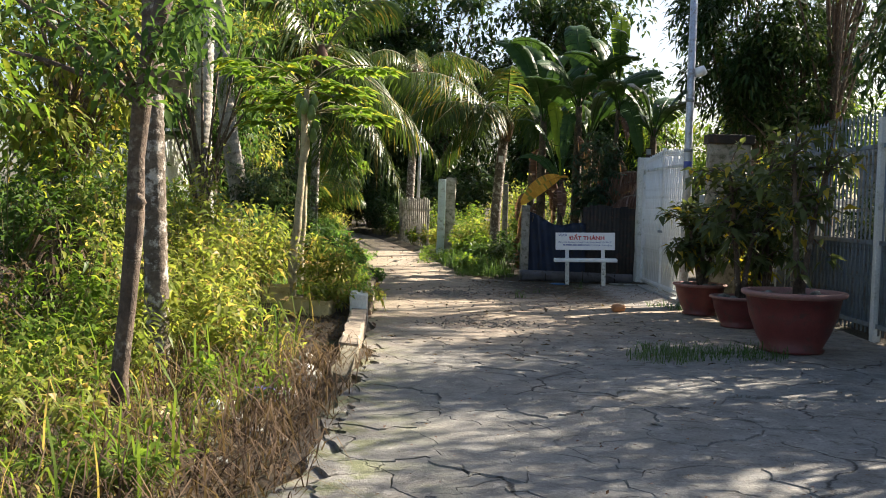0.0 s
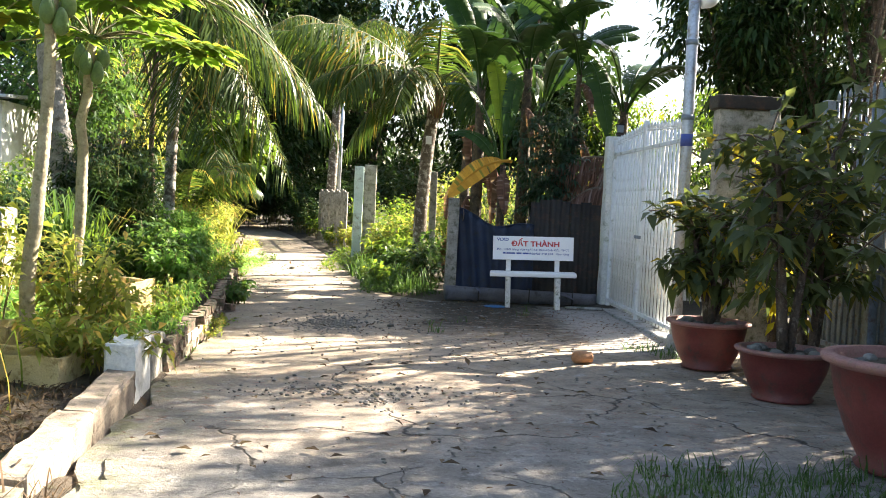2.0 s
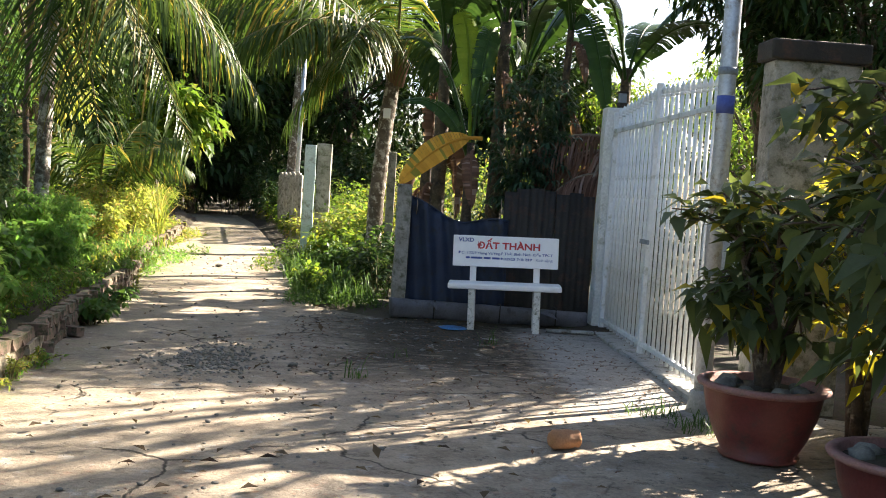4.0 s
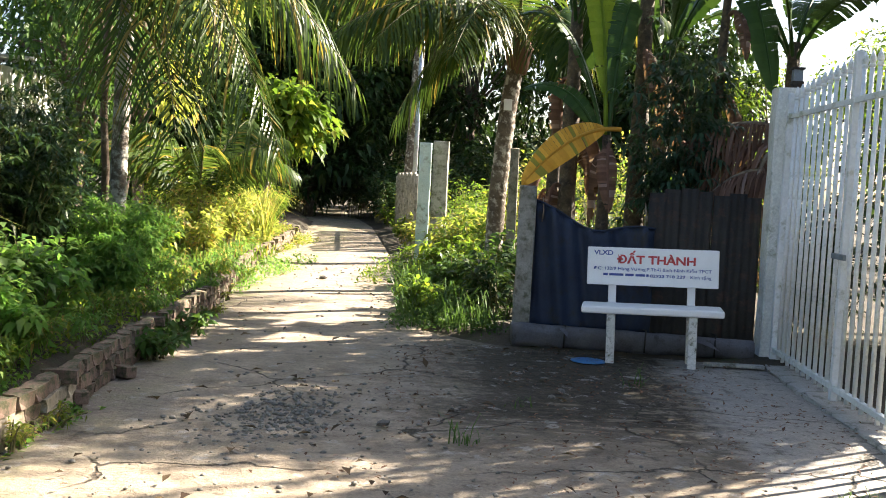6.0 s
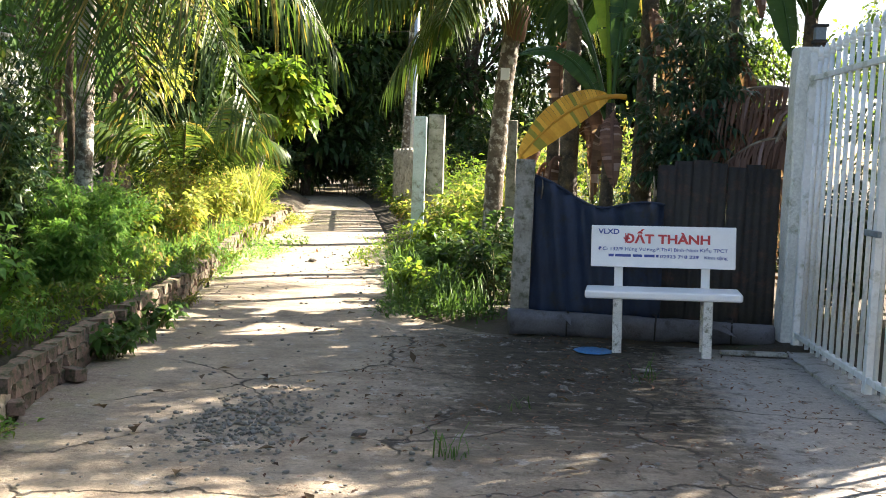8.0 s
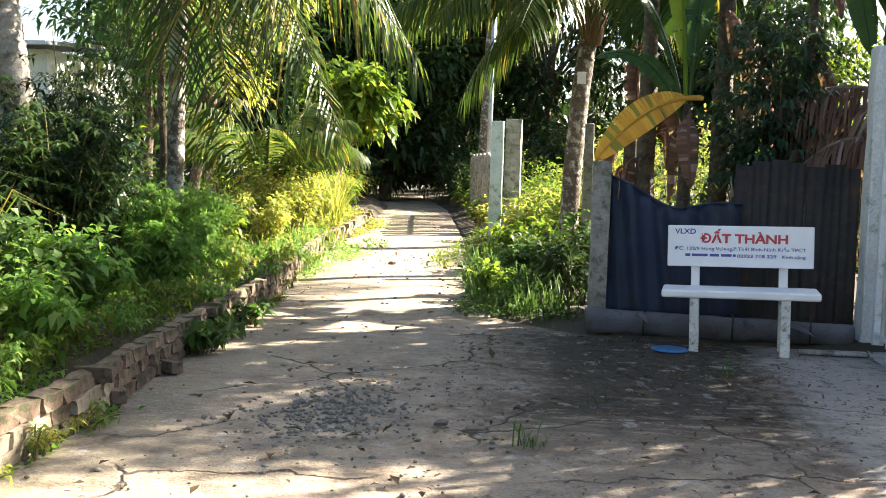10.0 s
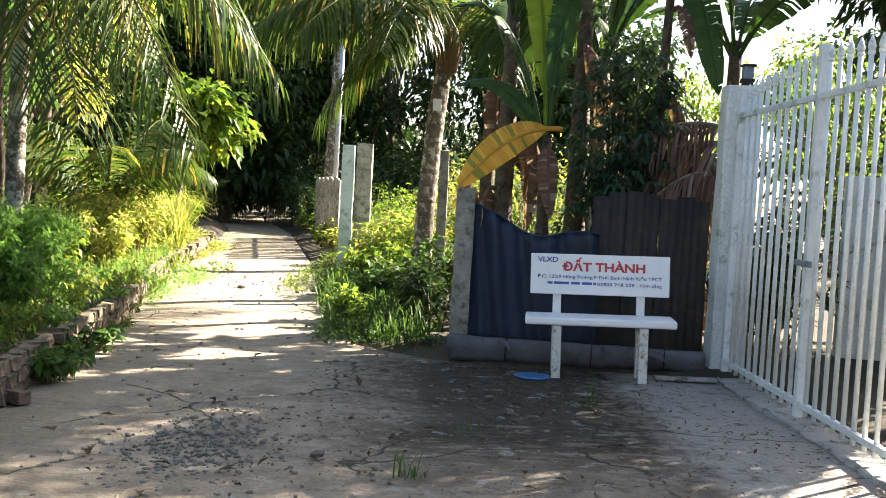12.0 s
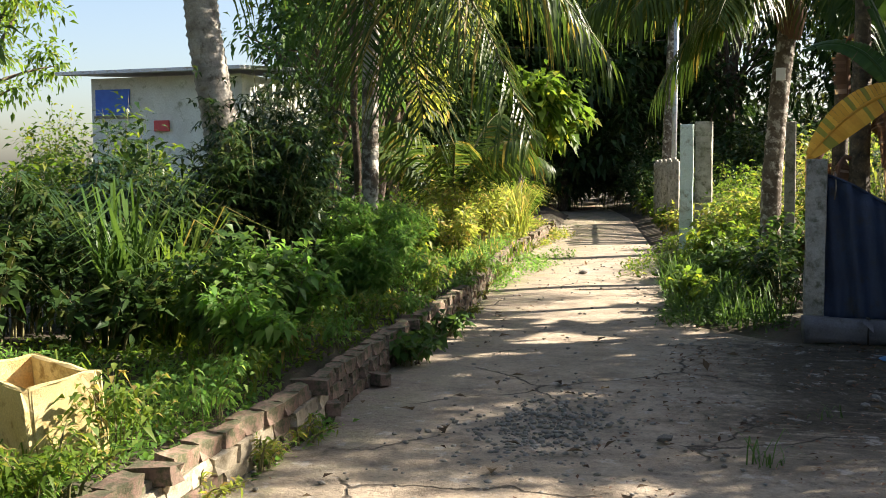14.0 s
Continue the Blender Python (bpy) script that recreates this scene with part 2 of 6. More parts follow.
M_BARK = surface("brown_bark", (0.06, 0.042, 0.03), (0.15, 0.105, 0.072), (0.25, 0.21, 0.16), scale=9, fine=45, rough=0.9, bump=0.9, stain_at=(0.54, 0.64), grainy=0.8, stain_scale=11)
M_PALEBARK = surface("pale_lichened_palm_bark", (0.24, 0.215, 0.18), (0.46, 0.43, 0.38), (0.13, 0.11, 0.08), scale=5, fine=35, rough=0.9, bump=0.7)
M_PALMDARK = surface("mottled_palm_bark", (0.075, 0.056, 0.038), (0.17, 0.135, 0.10), (0.48, 0.44, 0.38), scale=8, fine=40, rough=0.9, bump=0.9, stain_at=(0.51, 0.60), grainy=0.8, stain_scale=9)
M_STEM = surface("green_brown_stem", (0.10, 0.10, 0.035), (0.19, 0.17, 0.07), None, scale=12, fine=60, rough=0.7)
M_PAPSTEM = surface("papaya_stem", (0.34, 0.28, 0.17), (0.46, 0.40, 0.26), (0.2, 0.18, 0.09), scale=9, fine=50, rough=0.8, bump=0.5)
M_MOTTLED = surface("lichen_mottled_bark", (0.12, 0.095, 0.075), (0.24, 0.205, 0.17), (0.52, 0.50, 0.45), scale=7, fine=40, rough=0.9, bump=0.8, stain_at=(0.46, 0.54), grainy=0.8, stain_scale=7)
M_BANSTEM = surface("banana_stem", (0.03, 0.021, 0.014), (0.13, 0.095, 0.05), (0.20, 0.15, 0.09), scale=9, fine=30, rough=0.75, bump=0.9, grainy=0.8)
M_FRUIT = surface("green_papaya_skin", (0.10, 0.17, 0.05), (0.16, 0.24, 0.08), None, scale=9, fine=60, rough=0.45, bump=0.1)
M_DRY = leafy("dead_straw_leaf", (0.05, 0.038, 0.023), (0.135, 0.105, 0.062), (0.035, 0.024, 0.014), trans=0.25, rough=0.8)
M_BROWNLEAF = leafy("withered_brown_leaf", (0.085, 0.052, 0.034), (0.19, 0.125, 0.085), (0.26, 0.2, 0.155), trans=0.2, rough=0.8)
M_YELLOW = leafy("yellowing_leaf", (0.42, 0.24, 0.03), (0.58, 0.38, 0.06), (0.22, 0.23, 0.04), trans=0.3, share=0.15)
# yellow-green weed colour, raised so that sunlight is part of the tone
M_BRIGHT = leafy("sunlit_weed_leaf", (0.12, 0.185, 0.035), (0.23, 0.265, 0.06), (0.34, 0.28, 0.09), trans=0.5)
M_GREEN = leafy("fresh_green_leaf", (0.06, 0.125, 0.018), (0.12, 0.20, 0.03), (0.18, 0.22, 0.03), trans=0.5)
M_MID = leafy("garden_green_leaf", (0.04, 0.095, 0.022), (0.075, 0.14, 0.035), None, trans=0.38)
# deep green and bluish leaves, with deep shade put into both colours
M_DARK = leafy("shaded_deep_green_leaf", (0.017, 0.044, 0.012), (0.037, 0.072, 0.02), (0.07, 0.10, 0.027), trans=0.22, rough=0.36)
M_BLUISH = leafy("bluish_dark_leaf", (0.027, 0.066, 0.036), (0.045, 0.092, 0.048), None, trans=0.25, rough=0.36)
M_POTLEAF = leafy("dull_green_shrub_leaf", (0.058, 0.085, 0.033), (0.105, 0.14, 0.052), (0.30, 0.26, 0.03), trans=0.36, share=0.08)
M_HERB = leafy("lush_herb_leaf", (0.085, 0.205, 0.045), (0.145, 0.275, 0.065), (0.19, 0.30, 0.08), trans=0.52)
M_YGREEN = leafy("yellow_green_leaf", (0.30, 0.30, 0.03), (0.44, 0.40, 0.05), None, trans=0.45)
M_GRASS = leafy("grass_blade", (0.07, 0.14, 0.022), (0.14, 0.21, 0.035), (0.28, 0.24, 0.08), trans=0.45, rough=0.5)
M_PALM = leafy("palm_leaflet", (0.03, 0.065, 0.016), (0.07, 0.11, 0.022), (0.17, 0.15, 0.035), trans=0.34, rough=0.32)
# banana blades in two copies: shade in the first colour, sunlight in the second
M_BANANA = leafy("shaded_banana_blade", (0.026, 0.066, 0.016), (0.045, 0.095, 0.024), None, trans=0.2, rough=0.34)
M_BANANALIT = leafy("sunlit_banana_blade", (0.16, 0.26, 0.03), (0.2, 0.3, 0.04), None, trans=0.55, rough=0.35)
M_PAPAYA = leafy("papaya_leaf", (0.07, 0.15, 0.025), (0.13, 0.21, 0.035), (0.30, 0.30, 0.04), trans=0.5, rough=0.45)


# ---- mesh helpers ----
rng = np.random.default_rng(7)


def unit(a):
    return a / np.maximum(np.linalg.norm(a, axis=-1, keepdims=True), 1e-9)


def join(*pieces):
    vs, fs, k = [], [], 0
    for v, f in pieces:
        if len(v):
            vs.append(v), fs.append(f + k)
            k += len(v)
    return (np.concatenate(vs), np.concatenate(fs)) if vs else (np.zeros((0, 3)), np.zeros((0, 3), int))


def tri_mesh(name, vf, smooth=False):
    v, f = np.asarray(vf[0], np.float32), np.asarray(vf[1], np.int32)
    me = bpy.data.meshes.new(name)
    me.vertices.add(len(v)), me.loops.add(f.size), me.polygons.add(len(f))
    me.vertices.foreach_set("co", v.ravel())
    me.loops.foreach_set("vertex_index", f.ravel())
    me.polygons.foreach_set("loop_start", np.arange(0, f.size, 3, dtype=np.int32))
    if smooth:
        me.polygons.foreach_set("use_smooth", np.ones(len(f), bool))
    me.update(calc_edges=True)
    return me


def part(name, shape, material, parent=None, label="", smooth=False):
    """One mesh object from a bmesh, or from vertices and triangles, under a thing or a part."""
    if isinstance(shape, bmesh.types.BMesh):
        me = bpy.data.meshes.new(name)
        bmesh.ops.recalc_face_normals(shape, faces=shape.faces)
        shape.to_mesh(me)
        shape.free()
        if smooth:
            me.shade_smooth()
    else:
        me = tri_mesh(name, shape, smooth)
    me.materials.append(material)
    ob = new(name, me)
    if parent is not None:
        ob.parent = parent
    if label:
        tagged(ob, label)
    return ob


def thing(name, loc, label, category, group="", kind="", turn=0.0):
    ob = new(name)
    ob.empty_display_size = 0.1
    ob.matrix_world = pose(*loc, 0, 0, turn)
    return tagged(ob, label, category, group, kind)


def box(bm, x0, x1, y0, y1, z0, z1, bevel=0.0, m=None):
    made = bmesh.ops.create_cube(bm, size=1.0, matrix=Matrix.Translation(((x0 + x1) / 2, (y0 + y1) / 2, (z0 + z1) / 2)) @ Matrix.Diagonal((x1 - x0, y1 - y0, z1 - z0, 1)))
    vs = made["verts"]
    if bevel:
        es = list({e for q in vs for e in q.link_edges})
        out = bmesh.ops.bevel(bm, geom=es, offset=bevel, segments=2, affect="EDGES", profile=0.5)
        vs = list({q for f in out["faces"] for q in f.verts} | {q for q in vs if q.is_valid})
    if m is not None:
        bmesh.ops.transform(bm, matrix=m, verts=vs)
    return vs


def boxed(*a, **k):
    bm = bmesh.new()
    box(bm, *a, **k)
    return bm


def tube(path, radii, sides=8, cap=True):
    """A round, tapered tube along a path."""
    p = np.asarray(path, float)
    n = len(p)
    r = np.broadcast_to(np.asarray(radii, float), (n,))
    d = unit(np.gradient(p, axis=0))
    ref = np.array([1.0, 0, 0]) if abs(d[0, 2]) > 0.7 else np.array([0, 0, 1.0])
    a = unit(np.cross(d, ref))
    b = np.cross(d, a)
    ang = np.linspace(0, 2 * np.pi, sides, endpoint=False)
    v = (p[:, None] + r[:, None, None] * (a[:, None] * np.cos(ang)[None, :, None] + b[:, None] * np.sin(ang)[None, :, None])).reshape(-1, 3)
    i, j = np.meshgrid(np.arange(n - 1), np.arange(sides), indexing="ij")
    q0, q1 = i * sides + j, i * sides + (j + 1) % sides
    f = np.concatenate([np.stack([q0, q1, q1 + sides], -1).reshape(-1, 3), np.stack([q0, q1 + sides, q0 + sides], -1).reshape(-1, 3)])
    if cap:
        v = np.concatenate([v, p[-1:], p[:1]])
        j = np.arange(sides)
        top, e = (n - 1) * sides, len(v) - 2
        f = np.concatenate([f, np.stack([top + j, top + (j + 1) % sides, np.full(sides, e)], -1), np.stack([(j + 1) % sides, j, np.full(sides, e + 1)], -1)])
    return v, f


def bezier(a, b, c, n):
    s = np.linspace(0, 1, n)[:, None]
    return (1 - s) ** 2 * np.asarray(a, float) + 2 * s * (1 - s) * np.asarray(b, float) + s * s * np.asarray(c, float)


def blades(base, way, length, width, droop=0.15, fold=0.12, twist=1.0):
    """Leaf blades, folded on the midrib: five points and four triangles each."""
    n = len(base)
    way = unit(way)
    up = np.array([0, 0, 1.0]) + rng.normal(0, 0.35 * twist, (n, 3))
    side = unit(np.cross(way, up))
    nrm = np.cross(side, way)
    length, width = np.broadcast_to(length, (n,))[:, None], np.broadcast_to(width, (n,))[:, None]
    mid = base + way * length * 0.42 + nrm * length * 0.03
    tip = base + way * length - np.array([0, 0, 1.0]) * length * droop
    lift = nrm * width * fold
    v = np.stack([base, mid + side * width / 2 + lift, mid, mid - side * width / 2 + lift, tip], 1).reshape(-1, 3)
    k = np.arange(n)[:, None, None] * 5
    f = (k + np.array([[0, 2, 1], [0, 3, 2], [1, 2, 4], [2, 3, 4]])[None]).reshape(-1, 3)
    return v, f


def rand_dirs(n, flat=1.0, up=0.0):
    d = rng.normal(0, 1, (n, 3))
    d[:, 2] = d[:, 2] * flat + up
    return unit(d)


# ---- plants ----
def bush(loc, spread, height, stems, per_stem, leaf, material, label, name="bush", category="bush", group="", wide=0.4, droop=0.25, lean=(0, 0), low=0.2, stem_r=0.008, stem_mat=None, palmate=0, flat=0.5):
    """Stems that fan out of one root, leaves set along them; palmate: fingers to each leaf."""
    ob = thing(name, loc, label, category, group)
    tubes, P, D = [], [], []
    for _ in range(stems):
        a, r = rng.uniform(0, 2 * np.pi), math.sqrt(rng.uniform(0, 1))
        h = height * rng.uniform(0.55, 1.0) * (1 - 0.3 * r)
        foot = np.array([math.cos(a), math.sin(a), 0]) * r * spread * 0.35
        top = np.array([math.cos(a) * r * spread + lean[0] * h, math.sin(a) * r * spread + lean[1] * h, h])
        bend = np.array([foot[0] * 1.1, foot[1] * 1.1, h * 0.65])
        path = bezier(foot, bend, top, 7)
        tubes.append(tube(path, np.linspace(stem_r, stem_r * 0.35, 7), 4, False))
        s = rng.uniform(low, 1.0, per_stem) ** 0.8
        at = (1 - s)[:, None] ** 2 * foot + (2 * s * (1 - s))[:, None] * bend + (s * s)[:, None] * top
        d = rand_dirs(per_stem, flat, 0.15)
        P.append(at + d * rng.uniform(0, 0.10, (per_stem, 1)) * height), D.append(d)
    P, D = np.concatenate(P), np.concatenate(D)
    P[:, 2] = np.maximum(P[:, 2], 0.02)
    if palmate:
        n = len(P)
        side = unit(np.cross(D, np.array([0, 0, 1.0]) + rng.normal(0, 0.3, (n, 3))))
        fan = np.linspace(-1.9, 1.9, palmate)
        way = np.concatenate([D * math.cos(q) + side * math.sin(q) for q in fan])
        length = np.concatenate([np.full(n, leaf * (1 - 0.13 * abs(q))) for q in fan]) * np.tile(rng.uniform(0.7, 1.15, n), palmate)
        shape = blades(np.tile(P, (palmate, 1)), way, length, length * wide, droop, twist=0.3)
    else:
        length = leaf * rng.uniform(0.55, 1.2, len(P))
        shape = blades(P, D, length, length * wide, droop)
    tagged(part("stem", join(*tubes), stem_mat or M_STEM, ob, "thin green-brown stems"), kind="stuff")
    part("foliage", shape, material, ob)
    return ob


def grass(loc, spread, count, height, material, label, name="grass_clump", category="grass", width=0.012, kind="stuff", out=0.5, rect=None):
    """Arching blades of three joints, each from its own root."""
    ob = thing(name, loc, label, category, "", kind)
    if rect:
        root = np.stack([rng.uniform(rect[0], rect[1], count), rng.uniform(rect[2], rect[3], count), np.zeros(count)], 1)
    else:
        a, r = rng.uniform(0, 2 * np.pi, count), np.sqrt(rng.uniform(0, 1, count)) * spread
        root = np.stack([np.cos(a) * r, np.sin(a) * r, np.zeros(count)], 1)
    h = height * (0.25 + 0.95 * rng.uniform(0, 1, count) ** 1.6)[:, None]
    a = rng.uniform(0, 2 * np.pi, count)
    lean = np.stack([np.cos(a), np.sin(a), np.zeros(count)], 1) * rng.uniform(0.1, 1.4, (count, 1)) * out
    side = np.stack([-np.sin(a), np.cos(a), np.zeros(count)], 1) * width * rng.uniform(0.6, 1.3, (count, 1))
    up = np.array([0, 0, 1.0])
    p1, p2, p3 = root + (up * 0.5 + lean * 0.2) * h, root + (up * 0.85 + lean * 0.6) * h, root + (up * (0.95 - 0.4 * out) + lean * 1.25) * h
    v = np.stack([root - side, root + side, p1 - side, p1 + side, p2 - side * 0.7, p2 + side * 0.7, p3], 1).reshape(-1, 3)
    k = np.arange(count)[:, None, None] * 7
    f = (k + np.array([[0, 1, 3], [0, 3, 2], [2, 3, 5], [2, 5, 4], [4, 5, 6]])[None]).reshape(-1, 3)
    tagged(part("tuft", (v, f), material, ob), kind="stuff")
    return ob


def weed_mat(rect, count, height, leaf, material, label, name="weed_mat", wide=0.4, patchy=0.15, z=None):
    """Creeping weeds: many small leaves at uneven heights over the ground, thicker in patches."""
    p = np.stack([rng.uniform(rect[0], rect[1], count), rng.uniform(rect[2], rect[3], count)], 1)
    thick = np.array([noise.noise(Vector((q[0] * 1.9, q[1] * 1.9, 2.0))) + 0.5 * noise.noise(Vector((q[0] * 5, q[1] * 5, 5.0))) for q in p])
    keep = thick > rng.uniform(-0.7, patchy, count)
    p, thick = p[keep], thick[keep]
    ground = ground_height(p[:, 0], p[:, 1]) if z is None else np.full(len(p), z)
    h = height * np.clip(0.45 + thick, 0.1, 1.3) * rng.uniform(0, 1, len(p))
    P = np.stack([p[:, 0], p[:, 1], ground + h], 1)
    L = leaf * rng.uniform(0.5, 1.25, len(P))
    return tagged(part(name, blades(P, rand_dirs(len(P), 0.6, 0.45), L, L * wide, 0.2), material), label, "weeds", kind="stuff")


def wobbly(a, b, n, amount):
    """A path from a to b that sways a little."""
    s = np.linspace(0, 1, n)[:, None]
    p = (1 - s) * np.asarray(a, float) + s * np.asarray(b, float)
    off = rng.normal(0, amount, (n, 3))
    off[0] = 0
    off[:, 2] = 0
    return p + off


def tree(loc, top, radius, crown, clusters, per_cluster, leaf, material, bark, label, name="tree", cluster_r=0.5, wide=0.42, group="", droop=0.3, sides=9, flat=0.7):
    """Trunk to top, limbs into an uneven crown; crown: centre and half sizes, relative to the foot."""
    ob = thing(name, loc, label, "tree", group)
    top = np.asarray(top, float)
    path = wobbly((0, 0, -0.1), top, 9, radius * 0.35)
    wood = [tube(path, np.linspace(radius, radius * 0.55, 9) * rng.uniform(0.92, 1.08, 9), sides)]
    c, half = np.asarray(crown[0], float), np.asarray(crown[1], float)
    P, D = [], []
    for k in range(clusters):
        q = rand_dirs(1)[0] * half * rng.uniform(0.25, 1.0) ** 0.5 + c
        if k < 26:
            s = rng.uniform(0.55, 1.0)
            start = path[int(s * 8)]
            wood.append(tube(bezier(start, (start + q) / 2 + np.array([0, 0, 0.25]), q, 6), np.linspace(radius * 0.4, 0.012, 6), 5, False))
        n = max(8, int(per_cluster * rng.uniform(0.5, 1.4)))
        d = rand_dirs(n, flat)
        r = cluster_r * rng.uniform(0.6, 1.2)
        P.append(q + d * r * rng.uniform(0.1, 1.0, (n, 1)) ** 0.6), D.append(unit(d + rng.normal(0, 0.5, (n, 3)) + np.array([0, 0, -0.25])))
    P, D = np.concatenate(P), np.concatenate(D)
    length = leaf * rng.uniform(0.6, 1.25, len(P))
    part("trunk", join(*wood), bark, ob, smooth=True)
    part("crown", blades(P, D, length, length * wide, droop), material, ob)
    return ob


def frond_shape(base, tip, rise, leaflet, pairs, hang=0.6, narrow=0.018):
    """A feather leaf: its rib and its leaflets, from base to tip, arched by rise."""
    base, tip = np.asarray(base, float), np.asarray(tip, float)
    ctrl = (base + tip) / 2 + np.array([0, 0, rise])
    rib = bezier(base, ctrl, tip, 14)
    ribs = tube(rib, np.linspace(0.028, 0.004, 14), 4, False)
    s = np.repeat(np.linspace(0.12, 0.99, pairs), 2)
    n = len(s)
    at = (1 - s)[:, None] ** 2 * base + (2 * s * (1 - s))[:, None] * ctrl + (s * s)[:, None] * tip
    along = unit((2 * (1 - s))[:, None] * (ctrl - base) + (2 * s)[:, None] * (tip - ctrl))
    side = unit(np.cross(along, np.array([0, 0, 1.0]))) * np.tile([1.0, -1.0], pairs)[:, None]
    way = unit(side * 0.8 + along * 0.55 + np.array([0, 0, -hang * 0.5]) + rng.normal(0, 0.10, (n, 3)))
    length = (leaflet * np.sin(np.pi * (0.12 + 0.80 * s)) ** 0.7 * rng.uniform(0.8, 1.1, n))[:, None]
    p1 = at + way * length * 0.5
    p2 = at + way * length * 0.85 - np.array([0, 0, 1.0]) * length * 0.32 * hang
    p3 = p2 + (way * 0.1 - np.array([0, 0, 1.0]) * 0.28 * hang) * length
    w = along * narrow
    v = np.stack([at - w * 0.6, at + w * 0.6, p1 - w, p1 + w, p2 - w * 0.7, p2 + w * 0.7, p3], 1).reshape(-1, 3)
    k = np.arange(n)[:, None, None] * 7
    f = (k + np.array([[0, 1, 3], [0, 3, 2], [2, 3, 5], [2, 5, 4], [4, 5, 6]])[None]).reshape(-1, 3)
    return ribs, (v, f)


def palm_trunk(path, r0, r1, rings=0.09, sides=12):
    """A palm's trunk with raised leaf scars."""
    p = np.asarray(path, float)
    s = np.concatenate([[0], np.cumsum(np.linalg.norm(np.diff(p, axis=0), axis=1))])
    n = max(8, int(s[-1] / rings) * 3)
    q = np.linspace(0, s[-1], n)
    fine = np.stack([np.interp(q, s, p[:, k]) for k in range(3)], 1)
    r = np.interp(q, [0, s[-1]], [r0, r1]) * np.where(np.arange(n) % 3 == 0, 1.05, 0.985) * rng.uniform(0.975, 1.025, n)
    return tube(fine, r, sides)


def coco_palm(loc, path, r0, r1, fronds, label, bark, leaflet_mat, leaflet=0.7, pairs=60, name="coconut_palm", hang=0.9, trunk=True):
    """A palm whose fronds are given by turn, reach, lift of the tip and arch."""
    ob = thing(name, loc, label, "palm tree")
    if trunk:
        part("trunk", palm_trunk(path, r0, r1), bark, ob, smooth=True)
    head = np.asarray(path[-1], float)
    sheath = [tube(np.stack([head + [0, 0, -0.35], head, head + [0, 0, 0.25]]), [r1 * 1.1, r1 * 1.8, r1 * 0.7], 8)]
    part("crown_sheath", join(*sheath), M_BROWNLEAF, ob, "fibrous brown leaf sheaths")
    for turn, reach, lift, rise in fronds:
        a = radians(turn)
        tip = head + np.array([math.cos(a) * reach, math.sin(a) * reach, lift])
        ribs, leaves = frond_shape(head, tip, rise, leaflet, pairs, hang)
        fr = part("frond", leaves, leaflet_mat, ob)
        part("rib", ribs, M_STEM, fr)
    return ob


def banana_leaf(base, ctrl, tip, width, torn=0.25, curl=0.25, face=None):
    """A paddle blade with a channelled midrib, its edge torn into strips."""
    n = 34
    s = np.linspace(0, 1, n)
    rib = bezier(base, ctrl, tip, n)
    along = unit(np.gradient(rib, axis=0))
    if face is None:
        face = (rng.uniform(-0.7, 0.7), rng.uniform(-1.1, 0.2), 1.0)
    side = unit(np.cross(along, np.array(face)))
    nrm = np.cross(side, along)
    prof = np.clip(np.sin(np.pi * np.clip((s - 0.16) / 0.84, 0, 1)) ** 0.55, 0, 1) * width / 2
    pieces = [tube(rib, np.linspace(0.026, 0.006, n), 5, False)]
    for sg in (1.0, -1.0):
        for i in range(5, n - 1):
            gap = rng.uniform(0, 0.45) if rng.uniform() < torn else 0.0
            sag = curl * rng.uniform(0.6, 1.4)
            rows = []
            for k, q in ((i, 0.0), (i + 1, 1.0 - gap)):
                a = rib[i] * (1 - q) + rib[i + 1] * q
                w = prof[i] * (1 - q) + prof[min(i + 1, n - 1)] * q
                a0 = rib[i] if k == i else rib[i + 1]
                rows.append([a0, a + sg * side[i] * w * 0.55 + nrm[i] * w * 0.10, a + sg * side[i] * w + nrm[i] * w * (0.10 - sag)])
            v = np.array(rows[0] + rows[1])
            pieces.append((v, np.array([[0, 1, 4], [0, 4, 3], [1, 2, 5], [1, 5, 4]])))
    return join(*pieces)


def banana(loc, height, r, leaves, label, lean=(0.0, 0.0)):
    """A banana plant: sheathed stem, and leaves of (turn, reach, lift, width, material)."""
    ob = thing("banana_plant", loc, label, "banana plant", "banana plants")
    head = np.array([lean[0], lean[1], height])
    path = bezier((0, 0, -0.1), (lean[0] * 0.3, lean[1] * 0.3, height * 0.5), head, 10)
    r = r * 0.8
    part("pseudostem", tube(path, np.linspace(r, r * 0.5, 10) * rng.uniform(0.93, 1.07, 10), 10), M_BANSTEM, ob, smooth=True)
    for k in range(5 if height > 2.2 else 2):
        a = rng.uniform(0, 6.28)
        at = path[rng.integers(2, 9)] + np.array([math.cos(a), math.sin(a), 0]) * r * 0.7
        way = rng.normal(0, 0.06, 2)
        part("dead_leaf", banana_leaf(at, at + [math.cos(a) * 0.2, math.sin(a) * 0.2, 0.12], at + [math.cos(a) * 0.16 + way[0], math.sin(a) * 0.16 + way[1], -rng.uniform(0.4, 1.0)], rng.uniform(0.09, 0.17), 0.12, 1.3), M_BROWNLEAF, ob, "withered brown hanging leaf")
    for turn, reach, lift, width, mat in leaves:
        a = radians(turn)
        out = np.array([math.cos(a), math.sin(a), 0.0])
        part("leaf", banana_leaf(head - [0, 0, 0.25], head + out * reach * 0.35 + [0, 0, max(lift, 0.2) * 1.0 + 0.25], head + out * reach + [0, 0, lift], width, face=(0.25, -1.0, 0.35) if reach < 0.6 else None), mat, ob)
    return ob


